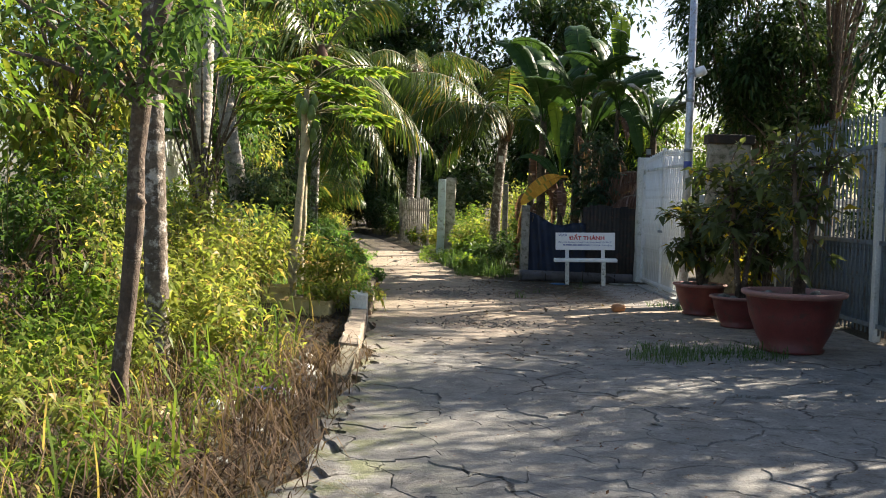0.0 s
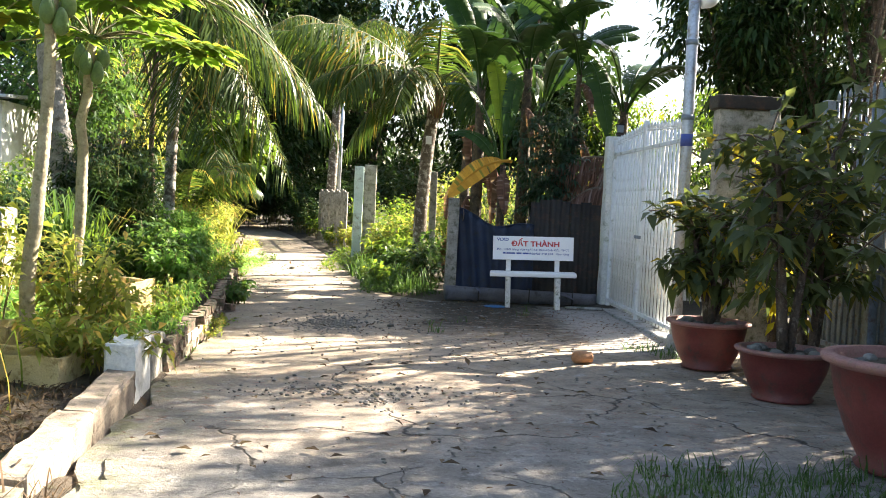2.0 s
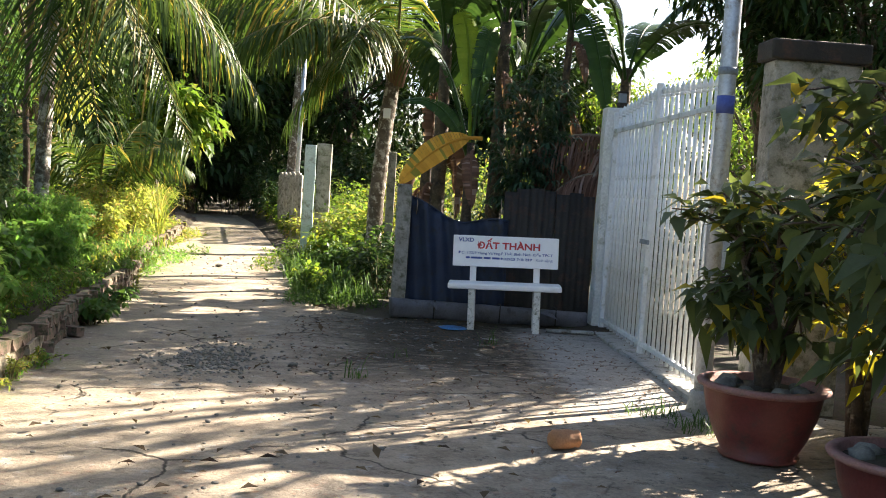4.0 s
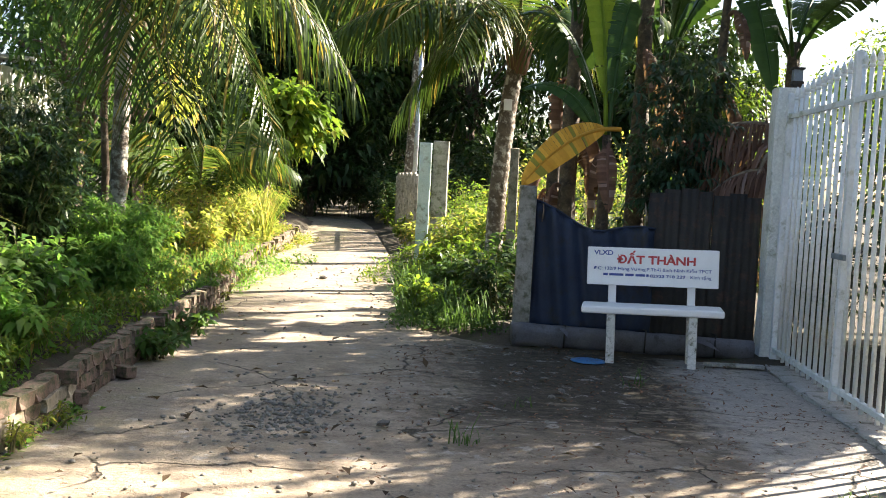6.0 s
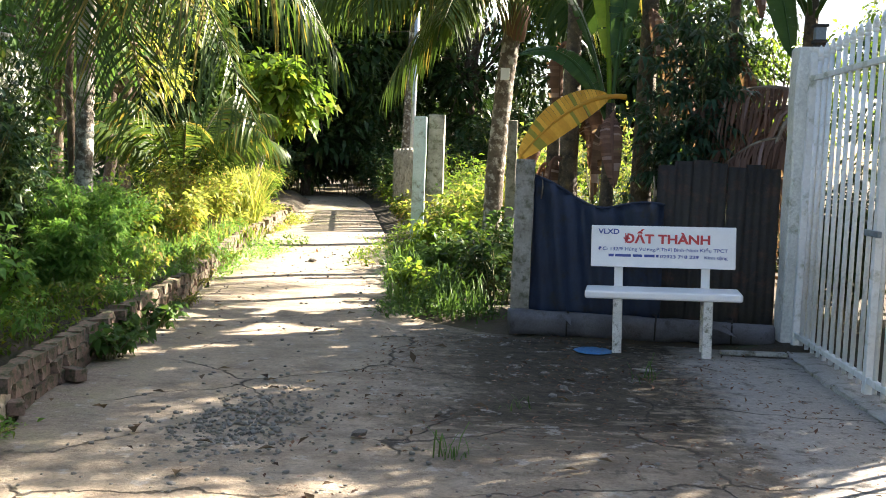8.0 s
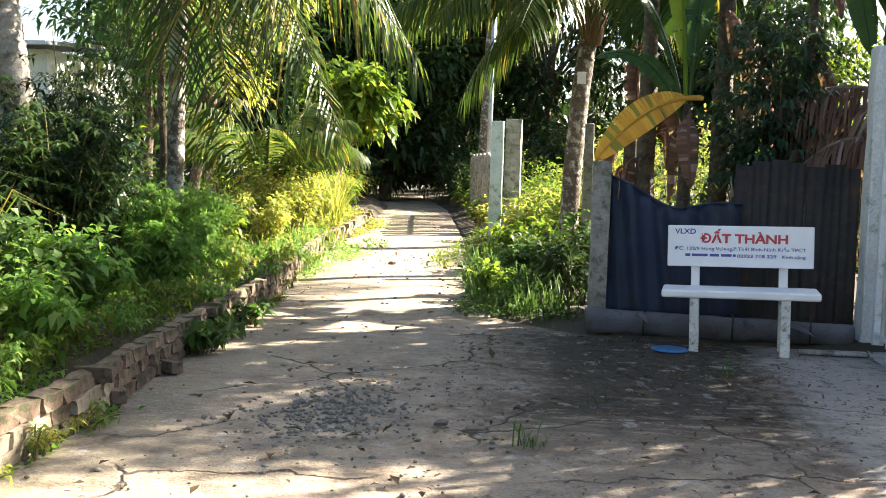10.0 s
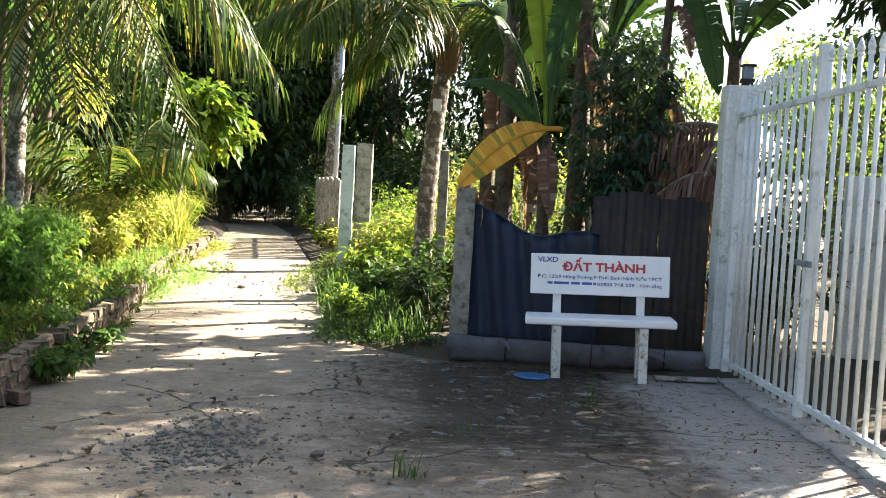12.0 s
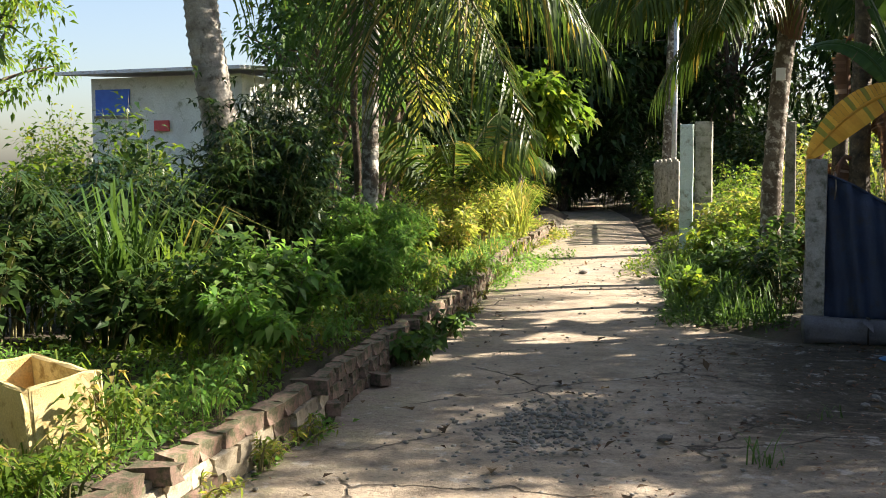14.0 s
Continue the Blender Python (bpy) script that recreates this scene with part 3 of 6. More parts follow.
def papaya(loc, height, lean, label):
    ob = thing("papaya_tree", loc, label, "papaya tree", "papaya trees")
    head = np.array([lean[0], lean[1], height])
    path = wobbly((0, 0, -0.1), head, 12, 0.012)
    part("trunk", palm_trunk(path, 0.058, 0.036, 0.06, 9), M_PAPSTEM, ob, smooth=True)
    for k in range(6):
        a = k * 1.05 + 0.3
        bm = bmesh.new()
        bmesh.ops.create_uvsphere(bm, u_segments=10, v_segments=8, radius=1.0)
        for q in bm.verts:
            w = 0.055 * (1 - 0.25 * q.co.z)
            q.co = Vector((q.co.x * w, q.co.y * w, q.co.z * 0.10))
        bmesh.ops.translate(bm, verts=bm.verts, vec=Vector((head[0] + math.cos(a) * 0.09, head[1] + math.sin(a) * 0.09, height - 0.14 - 0.07 * (k % 3))))
        part("fruit", bm, M_FRUIT, ob, "unripe green papaya", True)
    for k in range(17):
        a = k * 2.4 + rng.uniform(-0.2, 0.2)
        reach, lift = rng.uniform(0.45, 0.95), rng.uniform(-0.2, 0.4)
        out = np.array([math.cos(a), math.sin(a), 0.0])
        end = head + out * reach + [0, 0, lift]
        stalk = tube(bezier(head, head + out * reach * 0.5 + [0, 0, lift + 0.15], end, 6), 0.008, 4, False)
        side = np.array([-out[1], out[0], 0])
        down = np.array([0, 0, -0.12])
        fan = np.linspace(-2.5, 2.5, 9)
        way = np.stack([out * math.cos(q) + side * math.sin(q) + down for q in fan])
        L = 0.40 * (1 - 0.10 * np.abs(fan))
        lobes = [blades(np.tile(end, (9, 1)), way, L, L * 0.5, 0.12, twist=0.1)]
        for q in (-0.35, 0.35):
            w2 = np.stack([out * math.cos(b + q) + side * math.sin(b + q) + down for b in fan])
            lobes.append(blades(end + unit(way) * L[:, None] * 0.42, w2, L * 0.5, L * 0.24, 0.1, twist=0.1))
        lf = part("leaf", join(*lobes), M_PAPAYA, ob)
        part("stalk", stalk, M_STEM, lf)
    return ob


# ---- ground and road ----
LEFT = [(-12, -0.9), (4, -0.78), (5.5, -0.75), (9, -0.68), (12.6, -0.85), (16, -1.05), (18.3, -1.32), (21, -1.6), (25, -2.3), (32, -3.15), (41, -4.5), (60, -9.5)]
RIGHT = [(-12, 4.9), (15.4, 4.9), (15.9, 3.9), (19.4, 3.85), (19.7, 1.45), (20.3, 0.6), (23.2, 0.1), (30, -0.9), (40, -2.6), (60, -7.2)]


def edge_x(line, y):
    return np.interp(y, [q[0] for q in line], [q[1] for q in line])


def ground_height(x, y):
    left = edge_x(LEFT, y)
    d = left - x
    bank = np.interp(y, [-12, 9.5, 11.0, 13.0, 60], [-0.16, -0.14, 0.0, 0.17, 0.15])
    wave = 0.05 * np.sin(x * 1.7 + y * 0.9) + 0.04 * np.sin(x * 0.6 - y * 1.3)
    far = np.clip((d - 2.6) / 2.5, 0, 1) * -0.25
    z = np.where(d > 0.06, bank * np.clip((d - 0.06) / 0.22, 0, 1) + (wave + far) * np.clip(d / 1.2, 0, 1), -0.06)
    e = x - edge_x(RIGHT, y)
    z = np.where(e > 0, -0.06 + 0.1 * np.clip(e / 0.5, 0, 1) + wave * 0.5 * np.clip(e / 1.5, 0, 1), z)
    return z


def grid_mesh(xs, ys, height):
    X, Y = np.meshgrid(xs, ys)
    Z = height(X, Y)
    n, m = X.shape
    i, j = np.meshgrid(np.arange(n - 1), np.arange(m - 1), indexing="ij")
    q = i * m + j
    f = np.concatenate([np.stack([q, q + 1, q + m + 1], -1).reshape(-1, 3), np.stack([q, q + m + 1, q + m], -1).reshape(-1, 3)])
    return np.stack([X, Y, Z], -1).reshape(-1, 3), f


gx = np.concatenate([[-900, -300, -120, -60, -30], np.arange(-16, 12.01, 0.16), [16, 30, 60, 120, 300, 900]])
gy = np.concatenate([[-900, -300, -100, -40], np.arange(-12, 60.01, 0.3), [70, 90, 140, 300, 900]])
tagged(part("ground", grid_mesh(gx, gy, ground_height), M_SOIL, smooth=True), "brown leaf-littered soil with low weeds beside the lane", "ground", kind="structure")

ys = np.arange(-12, 58.01, 0.2)
us = np.linspace(0, 1, 46)
lx, rx_ = edge_x(LEFT, ys), edge_x(RIGHT, ys)
jag = 0.07 * np.sin(ys * 5.1) * np.sin(ys * 1.9 + 1) + rng.normal(0, 0.02, len(ys))
X = (lx + jag)[:, None] * (1 - us) + rx_[:, None] * us
Y = np.repeat(ys[:, None], 46, 1)
Z = 0.006 * np.sin(X * 3.1 + Y * 1.3) + 0.005 * np.sin(X * 1.1 - Y * 2.7) - 0.012
# the cracked stretch lies lower, under its slabs
near = (Y > 3.6) & (Y < 10.6) & (X < 3.2) & (X > -0.6)
Z = np.where(near, -0.035, Z)
i, j = np.meshgrid(np.arange(len(ys) - 1), np.arange(45), indexing="ij")
q = i * 46 + j
road_f = np.concatenate([np.stack([q, q + 1, q + 47], -1).reshape(-1, 3), np.stack([q, q + 47, q + 46], -1).reshape(-1, 3)])
road_v = np.stack([X, Y, Z], -1).reshape(-1, 3)
edge = np.concatenate([road_v[0::46], road_v[0::46] - [0.03, 0, 0.22]])
k = np.arange(len(ys) - 1)
edge_f = np.concatenate([np.stack([k, k + 1, k + 1 + len(ys)], -1), np.stack([k, k + 1 + len(ys), k + len(ys)], -1)])
road = tagged(part("road", join((road_v, road_f), (edge, edge_f)), M_ROAD, smooth=True), "narrow worn concrete lane, dusty, cracked and mossy at the edges", "road", kind="structure")


def clip_poly(poly, a, n):
    """The part of a polygon on the side of a to which n does not point."""
    out = []
    for (p, q) in zip(poly, poly[1:] + poly[:1]):
        dp, dq = (p - a) @ n, (q - a) @ n
        if dp <= 0:
            out.append(p)
        if dp * dq < 0:
            out.append(p + (q - p) * dp / (dp - dq))
    return out


def cracked_slabs():
    """Broken concrete plates of uneven size with ragged joints."""
    seeds = []
    for _ in range(260):
        c = np.array([rng.uniform(-0.5, 3.1), rng.uniform(3.7, 10.5)])
        fine = 0.17 if (c[0] < 1.6 and 4.2 < c[1] < 9.4) else 0.5
        fine *= rng.uniform(0.7, 4.0)
        if all(np.hypot(*(c - o)) > fine for o in seeds):
            seeds.append(c)
    seeds = np.array(seeds)
    wall = [np.array(q) for q in ((-0.62, 3.6), (3.2, 3.6), (3.2, 10.6), (-0.62, 10.6))]
    for s in seeds:
        near = seeds[np.argsort(((seeds - s) ** 2).sum(1))[1:18]]
        poly = list(wall)
        for o in near:
            poly = clip_poly(poly, (s + o) / 2, o - s)
            if len(poly) < 3:
                break
        if len(poly) < 3:
            continue
        ring = []
        for p, q in zip(poly, poly[1:] + poly[:1]):
            m = max(1, int(np.linalg.norm(q - p) / 0.045))
            ring += [p + (q - p) * t / m for t in range(m)]
        ring = [p + np.array([noise.noise(Vector((p[0] * 6, p[1] * 6, 0))), noise.noise(Vector((p[0] * 6, p[1] * 6, 7)))]) * 0.13 + np.array([noise.noise(Vector((p[0] * 19, p[1] * 19, 3))), noise.noise(Vector((p[0] * 19, p[1] * 19, 9)))]) * 0.045 for p in ring]
        c = np.mean(ring, axis=0)
        gap = rng.uniform(0.0005, 0.012)
        z = rng.uniform(-0.008, 0.004)
        tilt = rng.normal(0, 0.008, 2)
        bm = bmesh.new()
        top = []
        for p in ring:
            d = p - c
            r = np.linalg.norm(d)
            e = d * max(0.3, (r - gap) / r) if r > 0.02 else d
            top.append(bm.verts.new((e[0], e[1], z + tilt @ e)))
        low = [bm.verts.new((v.co.x * 1.03, v.co.y * 1.03, -0.03)) for v in top]
        bm.faces.new(top)
        for a in range(len(top)):
            b = (a + 1) % len(top)
            bm.faces.new((top[a], low[a], low[b], top[b]))
        ob = part("slab", bm, M_ROAD, road)
        ob.location = (c[0], c[1], 0)


cracked_slabs()
v, f = grid_mesh(np.arange(-0.58, 3.16, 0.25), np.arange(3.65, 10.56, 0.25), lambda a, b: -0.028 + 0 * a)
tagged(part("crack_filling", (v, f), M_CRACK, road), "dark damp soil in the cracks")


# ---- kerb wall of old bricks ----
def kerb_wall():
    ob = thing("brick_kerb", (0, 0, 0), "low crumbling kerb wall of old mossy clay bricks", "kerb", kind="structure")
    shapes = []
    for k in range(4):
        bm = boxed(-0.045, 0.045, -0.095, 0.095, -0.037, 0.037)
        bmesh.ops.subdivide_edges(bm, edges=bm.edges, cuts=1)
        for q in bm.verts:
            q.co += Vector(rng.normal(0, 0.0045, 3))
        me = bpy.data.meshes.new("brick")
        bm.to_mesh(me)
        bm.free()
        shapes.append(me)
    pale = [me.copy() for me in shapes]
    for me in shapes:
        me.materials.append(M_BRICK)
    for me in pale:
        me.materials.append(M_PALEBRICK)
    y, core = 13.2, []
    while y < 34.0:
        step = 0.205
        x0 = edge_x(LEFT, y)
        slope = math.atan2(edge_x(LEFT, y + 0.5) - x0, 0.5)
        broken = 0.5 + 0.5 * noise.noise(Vector((y * 1.1, 3.0, 0)))
        courses = 3 if broken > 0.28 else 2
        if 25.5 < y < 34 and broken < 0.45:
            courses = 1 if rng.uniform() < 0.6 else 0
        for c in range(courses):
            off = 0.1 if c % 2 else 0.0
            lime = 14.0 < y < 16.6 and rng.uniform() < 0.75 and c < 2
            b = new("brick", (pale if lime else shapes)[int(rng.integers(0, 4))])
            b.parent = ob
            yy = y + off
            b.matrix_local = pose(edge_x(LEFT, yy) - 0.05 + rng.normal(0, 0.008), yy, 0.03 + 0.083 * c, rng.normal(0, 2.0), rng.normal(0, 2.0), -math.degrees(slope) + rng.normal(0, 3.5) + (90 if c == 2 and rng.uniform() < 0.15 else 0))
        if courses:
            core.append((x0 - 0.055, y, 0.02 + 0.083 * (courses - 1)))
        y += step
    bm = bmesh.new()
    for x, yy, h in core:
        box(bm, x - 0.038, x + 0.03, yy - 0.1, yy + 0.1, -0.12, h)
    part("mortar_core", bm, M_MORTAR, ob, "mossy crumbling mortar")


kerb_wall()


def kerb_blocks():
    """The rendered near end of the kerb: pale cast blocks."""
    for (x0, y0, x1, y1, w, h, lab) in ((-0.80, 8.5, -0.85, 9.8, 0.16, 0.07, "dark mossy kerb block sunk at the lane edge"), (-0.86, 9.85, -0.90, 10.9, 0.18, 0.16, "pale worn concrete kerb block beside the lane"), (-0.90, 10.93, -0.95, 11.97, 0.18, 0.20, "pale worn concrete kerb block beside the lane"), (-0.96, 12.0, -0.99, 12.5, 0.20, 0.36, "tall white limewashed kerb block end"), (-0.99, 12.53, -1.03, 13.15, 0.18, 0.30, "mossy cement kerb block")):
        L = math.hypot(x1 - x0, y1 - y0)
        bm = boxed(-w / 2, w / 2, 0, L + 0.03, -0.15, h, 0.02)
        bmesh.ops.subdivide_edges(bm, edges=[e for e in bm.edges if e.calc_length() > 0.3], cuts=5)
        for q in bm.verts:
            if q.co.z > 0.05 and h < 0.3:
                q.co.z -= 0.045 * (1 - q.co.y / L)
            q.co += Vector(rng.normal(0, 0.006, 3)) + Vector((0, 0, 0.018 * noise.noise(q.co * 5) if q.co.z > 0.05 else 0))
        ob = part("kerb_block", bm, M_WHITEWASH if h > 0.35 else (M_MORTAR if h < 0.1 else M_KERB if h < 0.28 else M_OLDCEMENT))
        ob.matrix_world = pose(x0, y0, 0, 0, 0, -math.degrees(math.atan2(x1 - x0, y1 - y0)))
        tagged(ob, lab, "kerb", kind="structure")


kerb_blocks()


# ---- bench ----
def lettering(text, size, loc, material, parent, align="LEFT", width=None, bold=0.0):
    cu = bpy.data.curves.new("lettering", "FONT")
    cu.body, cu.size, cu.align_x, cu.extrude, cu.offset = text, size, align, 0.001, bold
    tmp = bpy.data.objects.new("lettering", cu)
    scene.collection.objects.link(tmp)
    bpy.context.view_layer.update()
    me = bpy.data.meshes.new_from_object(tmp.evaluated_get(bpy.context.evaluated_depsgraph_get()))
    bpy.data.objects.remove(tmp)
    me.materials.clear()
    me.materials.append(material)
    ob = new("lettering", me)
    ob.parent = parent
    s = 1.0
    xs = [q.co.x for q in me.vertices]
    if width and xs:
        s = width / (max(xs) - min(xs))
    ob.matrix_local = pose(*loc, 90, 0, 0) @ Matrix.Diagonal((s, 1, 1, 1))
    return ob


def bench():
    ob = thing("bench", (2.56, 18.93, 0), "white terrazzo bench with a printed backrest, before a dark fence", "bench", turn=-9)
    ob.matrix_world = pose(2.60, 19.24, 0.0, 0, -1.6, -6)
    for x in (-0.33, 0.33):
        leg = bmesh.new()
        box(leg, x - 0.035, x + 0.035, -0.16, -0.10, -0.03, 0.415, 0.008)
        box(leg, x - 0.035, x + 0.035, 0.11, 0.17, -0.03, 0.415, 0.008)
        box(leg, x - 0.035, x + 0.035, -0.15, 0.16, 0.36, 0.413, 0.008)
        part("leg", leg, M_LEG, ob, "stained white leg frame")
        up = boxed(x - 0.033, x + 0.033, 0.145, 0.185, 0.40, 0.72, 0.006, pose(0, 0, 0, -4, 0, 0))
        part("back_support", up, M_BENCH, ob)
    part("seat", boxed(-0.575, 0.575, -0.19, 0.17, 0.415, 0.475, 0.015), M_BENCH, ob)
    back = part("backrest", boxed(-0.545, 0.545, -0.022, 0.022, -0.16, 0.16, 0.008), M_BENCH, ob)
    back.matrix_local = pose(0, 0.155, 0.785, -5, 0, 0)
    y = -0.0245
    lettering("VLXD", 0.055, (-0.49, y, 0.095), M_BLUE, back, width=0.16, bold=0.0012)
    lettering("ĐẤT THÀNH", 0.095, (-0.295, y, 0.028), M_RED, back, width=0.65, bold=0.003)
    lettering("ĐC: 132/9 Hùng Vương,P.Thới Bình-Ninh Kiều TPCT", 0.037, (-0.49, y, -0.032), M_BLUE, back, width=0.975, bold=0.0003)
    for a, b in ((-0.41, -0.37), (-0.36, -0.24), (-0.225, -0.155), (-0.14, -0.06), (-0.05, -0.03)):
        part("print_bar", boxed(a, b, y, y + 0.004, -0.080, -0.060), M_BLUE, back)
    lettering("02923 768 229", 0.034, (-0.02, y, -0.084), M_BLUE, back, width=0.29, bold=0.0008)
    lettering("Kính tặng", 0.036, (0.31, y, -0.085), M_BLUE, back, width=0.17)
    return ob


bench()


# ---- gate, pillar, pole ----
def pillar(loc, w, d, h, material, label, cap=None):
    bm = boxed(-w / 2, w / 2, -d / 2, d / 2, -0.1, h, 0.015)
    bmesh.ops.subdivide_edges(bm, edges=[e for e in bm.edges if e.calc_length() > 0.6], cuts=6)
    for q in bm.verts:
        q.co += Vector(rng.normal(0, 0.004, 3))
    ob = thing("pillar", loc, label, "pillar", kind="structure")
    part("shaft", bm, material, ob)
    if cap:
        part("cap", boxed(-w / 2 - 0.04, w / 2 + 0.04, -d / 2 - 0.04, d / 2 + 0.04, h, h + cap, 0.015), M_SHEET, ob, "dark weathered cap")
    return ob


pillar((3.74, 19.83, 0), 0.26, 0.24, 2.38, M_WHITEWASH, "mossy whitewashed gate pillar with a small lamp on top")
pillar((4.22, 15.85, 0), 0.62, 0.22, 2.42, M_OLDCEMENT, "weathered cement wall pier beside the gate", 0.14)


def gate_bar_shape(h, r=0.016):
    """A round bar with a collar and a spear point."""
    v1 = tube([(0, 0, 0), (0, 0, h)], r, 8)
    spear = tube([(0, 0, h - 0.005), (0, 0, h + 0.02), (0, 0, h + 0.042), (0, 0, h + 0.085)], [r * 1.1, r * 1.55, r * 1.25, 0.004], 8)
    ring = tube([(0, 0, h - 0.03), (0, 0, h - 0.02), (0, 0, h - 0.008), (0, 0, h)], [r, r * 1.4, r * 1.4, r], 8)
    return join(v1, spear, ring)


def gate():
    ob = thing("gate", (3.70, 0, 0), "closed white painted steel bar gate with spear tips", "gate")
    y0, y1 = 16.05, 19.62
    ys_ = np.arange(y0 + 0.1, y1 - 0.05, 0.15)
    for k, y in enumerate(ys_):
        h = 2.36 - 0.1 * (abs(y - 17.9) / 1.8) + (0.0 if k % 2 else -0.0)
        b = part("bar", gate_bar_shape(h - 0.06, 0.0165), M_GATE, ob, smooth=True)
        b.location = (0, y, 0.06)
    for y in (y0, 17.93, y1):
        part("stile", boxed(-0.028, 0.028, y - 0.028, y + 0.028, 0.03, 2.46 if 17 < y < 18.5 else 2.32, 0.006), M_GATE, ob)
    for z in (2.10, 0.10):
        part("rail", boxed(-0.02, 0.02, y0, y1, z, z + 0.042, 0.005), M_GATE, ob)
    part("bolt", boxed(-0.05, -0.025, 17.80, 18.06, 1.02, 1.06, 0.004), M_STEEL, ob)
    sill = thing("gate_sill", (3.70, 0, 0), "pale rough cement sill under the gate", "sill", kind="structure")
    bm = boxed(-0.12, 0.12, 15.9, 19.7, -0.08, 0.018, 0.012)
    bmesh.ops.subdivide_edges(bm, edges=[e for e in bm.edges if e.calc_length() > 1], cuts=24)
    for q in bm.verts:
        q.co += Vector((rng.normal(0, 0.012), 0, rng.normal(0, 0.005)))
    part("sill_body", bm, M_CEMENT, sill)


gate()

lamp = thing("gate_lamp", (3.78, 19.80, 2.38), "small black cube lamp on the gate pillar", "lamp")
part("base", boxed(-0.04, 0.04, -0.04, 0.04, 0.0, 0.03, 0.004), M_SHEET, lamp)
part("housing", boxed(-0.05, 0.05, -0.05, 0.05, 0.03, 0.06, 0.004), M_SHEET, lamp)
part("lantern", boxed(-0.04, 0.04, -0.04, 0.04, 0.06, 0.16, 0.004), M_STEEL, lamp)
part("roof", boxed(-0.055, 0.055, -0.055, 0.055, 0.16, 0.18, 0.004), M_SHEET, lamp)

pole = thing("service_pole", (3.57, 15.68, 0), "tall grey galvanised pipe pole beside the gate", "pole")
part("pipe", tube([(0, 0, -0.1), (0, 0, 2.2), (0.0, 0, 6.4)], [0.058, 0.058, 0.052], 16), M_GALV, pole, smooth=True)
part("foot", tube([(0, 0, -0.05), (0, 0, 0.12), (0, 0, 0.14)], [0.11, 0.085, 0.06], 12), M_CEMENT, pole)
for z in (2.28, 3.02):
    part("clamp", tube([(0, 0, z), (0, 0, z + 0.05)], [0.066, 0.066], 16), M_STEEL, pole)
part("meter_cap", tube([(0.06, 0.0, 3.45), (0.17, 0.0, 3.48), (0.22, 0.0, 3.44)], [0.07, 0.085, 0.03], 10), M_BENCH, pole, "white plastic cap")
part("tape", tube([(0, 0, 2.02), (0, 0, 2.14)], [0.0605, 0.0605], 16), M_BLUE, pole, "blue tape band")


# ---- fence along the yard ----
def yard_fence():
    ob = thing("yard_fence", (5.0, 0, 0), "tall grey steel bar fence with corrugated lower panels", "fence")
    for y in (3.2, 5.4, 7.7, 9.9, 12.2, 14.5, 15.7):
        part("post", boxed(-0.05, 0.05, y - 0.05, y + 0.05, -0.05, 2.55, 0.006), M_WHITEWASH if 12 < y < 12.5 else M_STEEL, ob)
    for z in (0.12, 1.08, 2.2):
        part("rail", boxed(-0.02, 0.02, 3.2, 15.7, z, z + 0.05, 0.004), M_STEEL, ob)
    shape = gate_bar_shape(2.5, 0.013)
    me = tri_mesh("bar", shape, True)
    me.materials.append(M_STEEL)
    for y in np.arange(3.35, 15.6, 0.125):
        b = new("bar", me)
        b.parent = ob
        b.location = (0, y, 0.04)
    n = 320
    yy = np.linspace(3.25, 15.65, n)
    xx = 0.045 + 0.012 * np.sign(np.sin(yy * 62))
    v = np.concatenate([np.stack([xx, yy, np.full(n, 0.1)], 1), np.stack([xx, yy, np.full(n, 1.1)], 1)])
    k = np.arange(n - 1)
    part("corrugated_panel", (v, np.concatenate([np.stack([k, k + 1, k + 1 + n], -1), np.stack([k, k + 1 + n, k + n], -1)])), M_STEEL, ob)
    return ob


yard_fence()


# ---- house in the yard, seen through gate and fence ----
def yard_house():
    ob = thing("house", (0, 0, 0), "low grey cement house inside the yard with a tin roof", "house")
    part("wall", boxed(7.6, 13.0, 16.2, 16.45, -0.1, 2.5), M_OLDCEMENT, ob)
    part("wall", boxed(7.6, 7.85, 16.45, 19.2, -0.1, 2.5), M_OLDCEMENT, ob)
    part("wall", boxed(12.75, 13.0, 16.45, 19.2, -0.1, 2.5), M_OLDCEMENT, ob)
    part("wall", boxed(7.6, 13.0, 19.2, 19.45, -0.1, 2.5), M_OLDCEMENT, ob)
    part("roof", boxed(7.3, 13.3, 15.9, 19.7, 2.5, 2.58, 0.01), M_GALV, ob)
    low = thing("yard_wall", (0, 0, 0), "low stained white garden wall inside the gate", "wall", kind="structure")
    part("wall_body", boxed(4.95, 8.2, 20.4, 20.55, -0.1, 1.72, 0.01), M_WHITEWASH, low)


yard_house()


# ---- back fence behind the bench ----
def cement_post(loc, h, w, label, material=M_OLDCEMENT, lean=(0, 0), name="fence_post"):
    bm = boxed(-w / 2, w / 2, -w / 2, w / 2, -0.1, h, 0.012)
    bmesh.ops.subdivide_edges(bm, edges=[e for e in bm.edges if e.calc_length() > 0.4], cuts=5)
    for q in bm.verts:
        q.co += Vector(rng.normal(0, 0.004, 3)) + Vector((lean[0] * q.co.z, lean[1] * q.co.z, 0))
    ob = part(name, bm, material)
    ob.location = loc
    return tagged(ob, label, "post")


cement_post((1.52, 19.98, 0), 1.42, 0.15, "square grey cement fence post at the end of the tarpaulin")


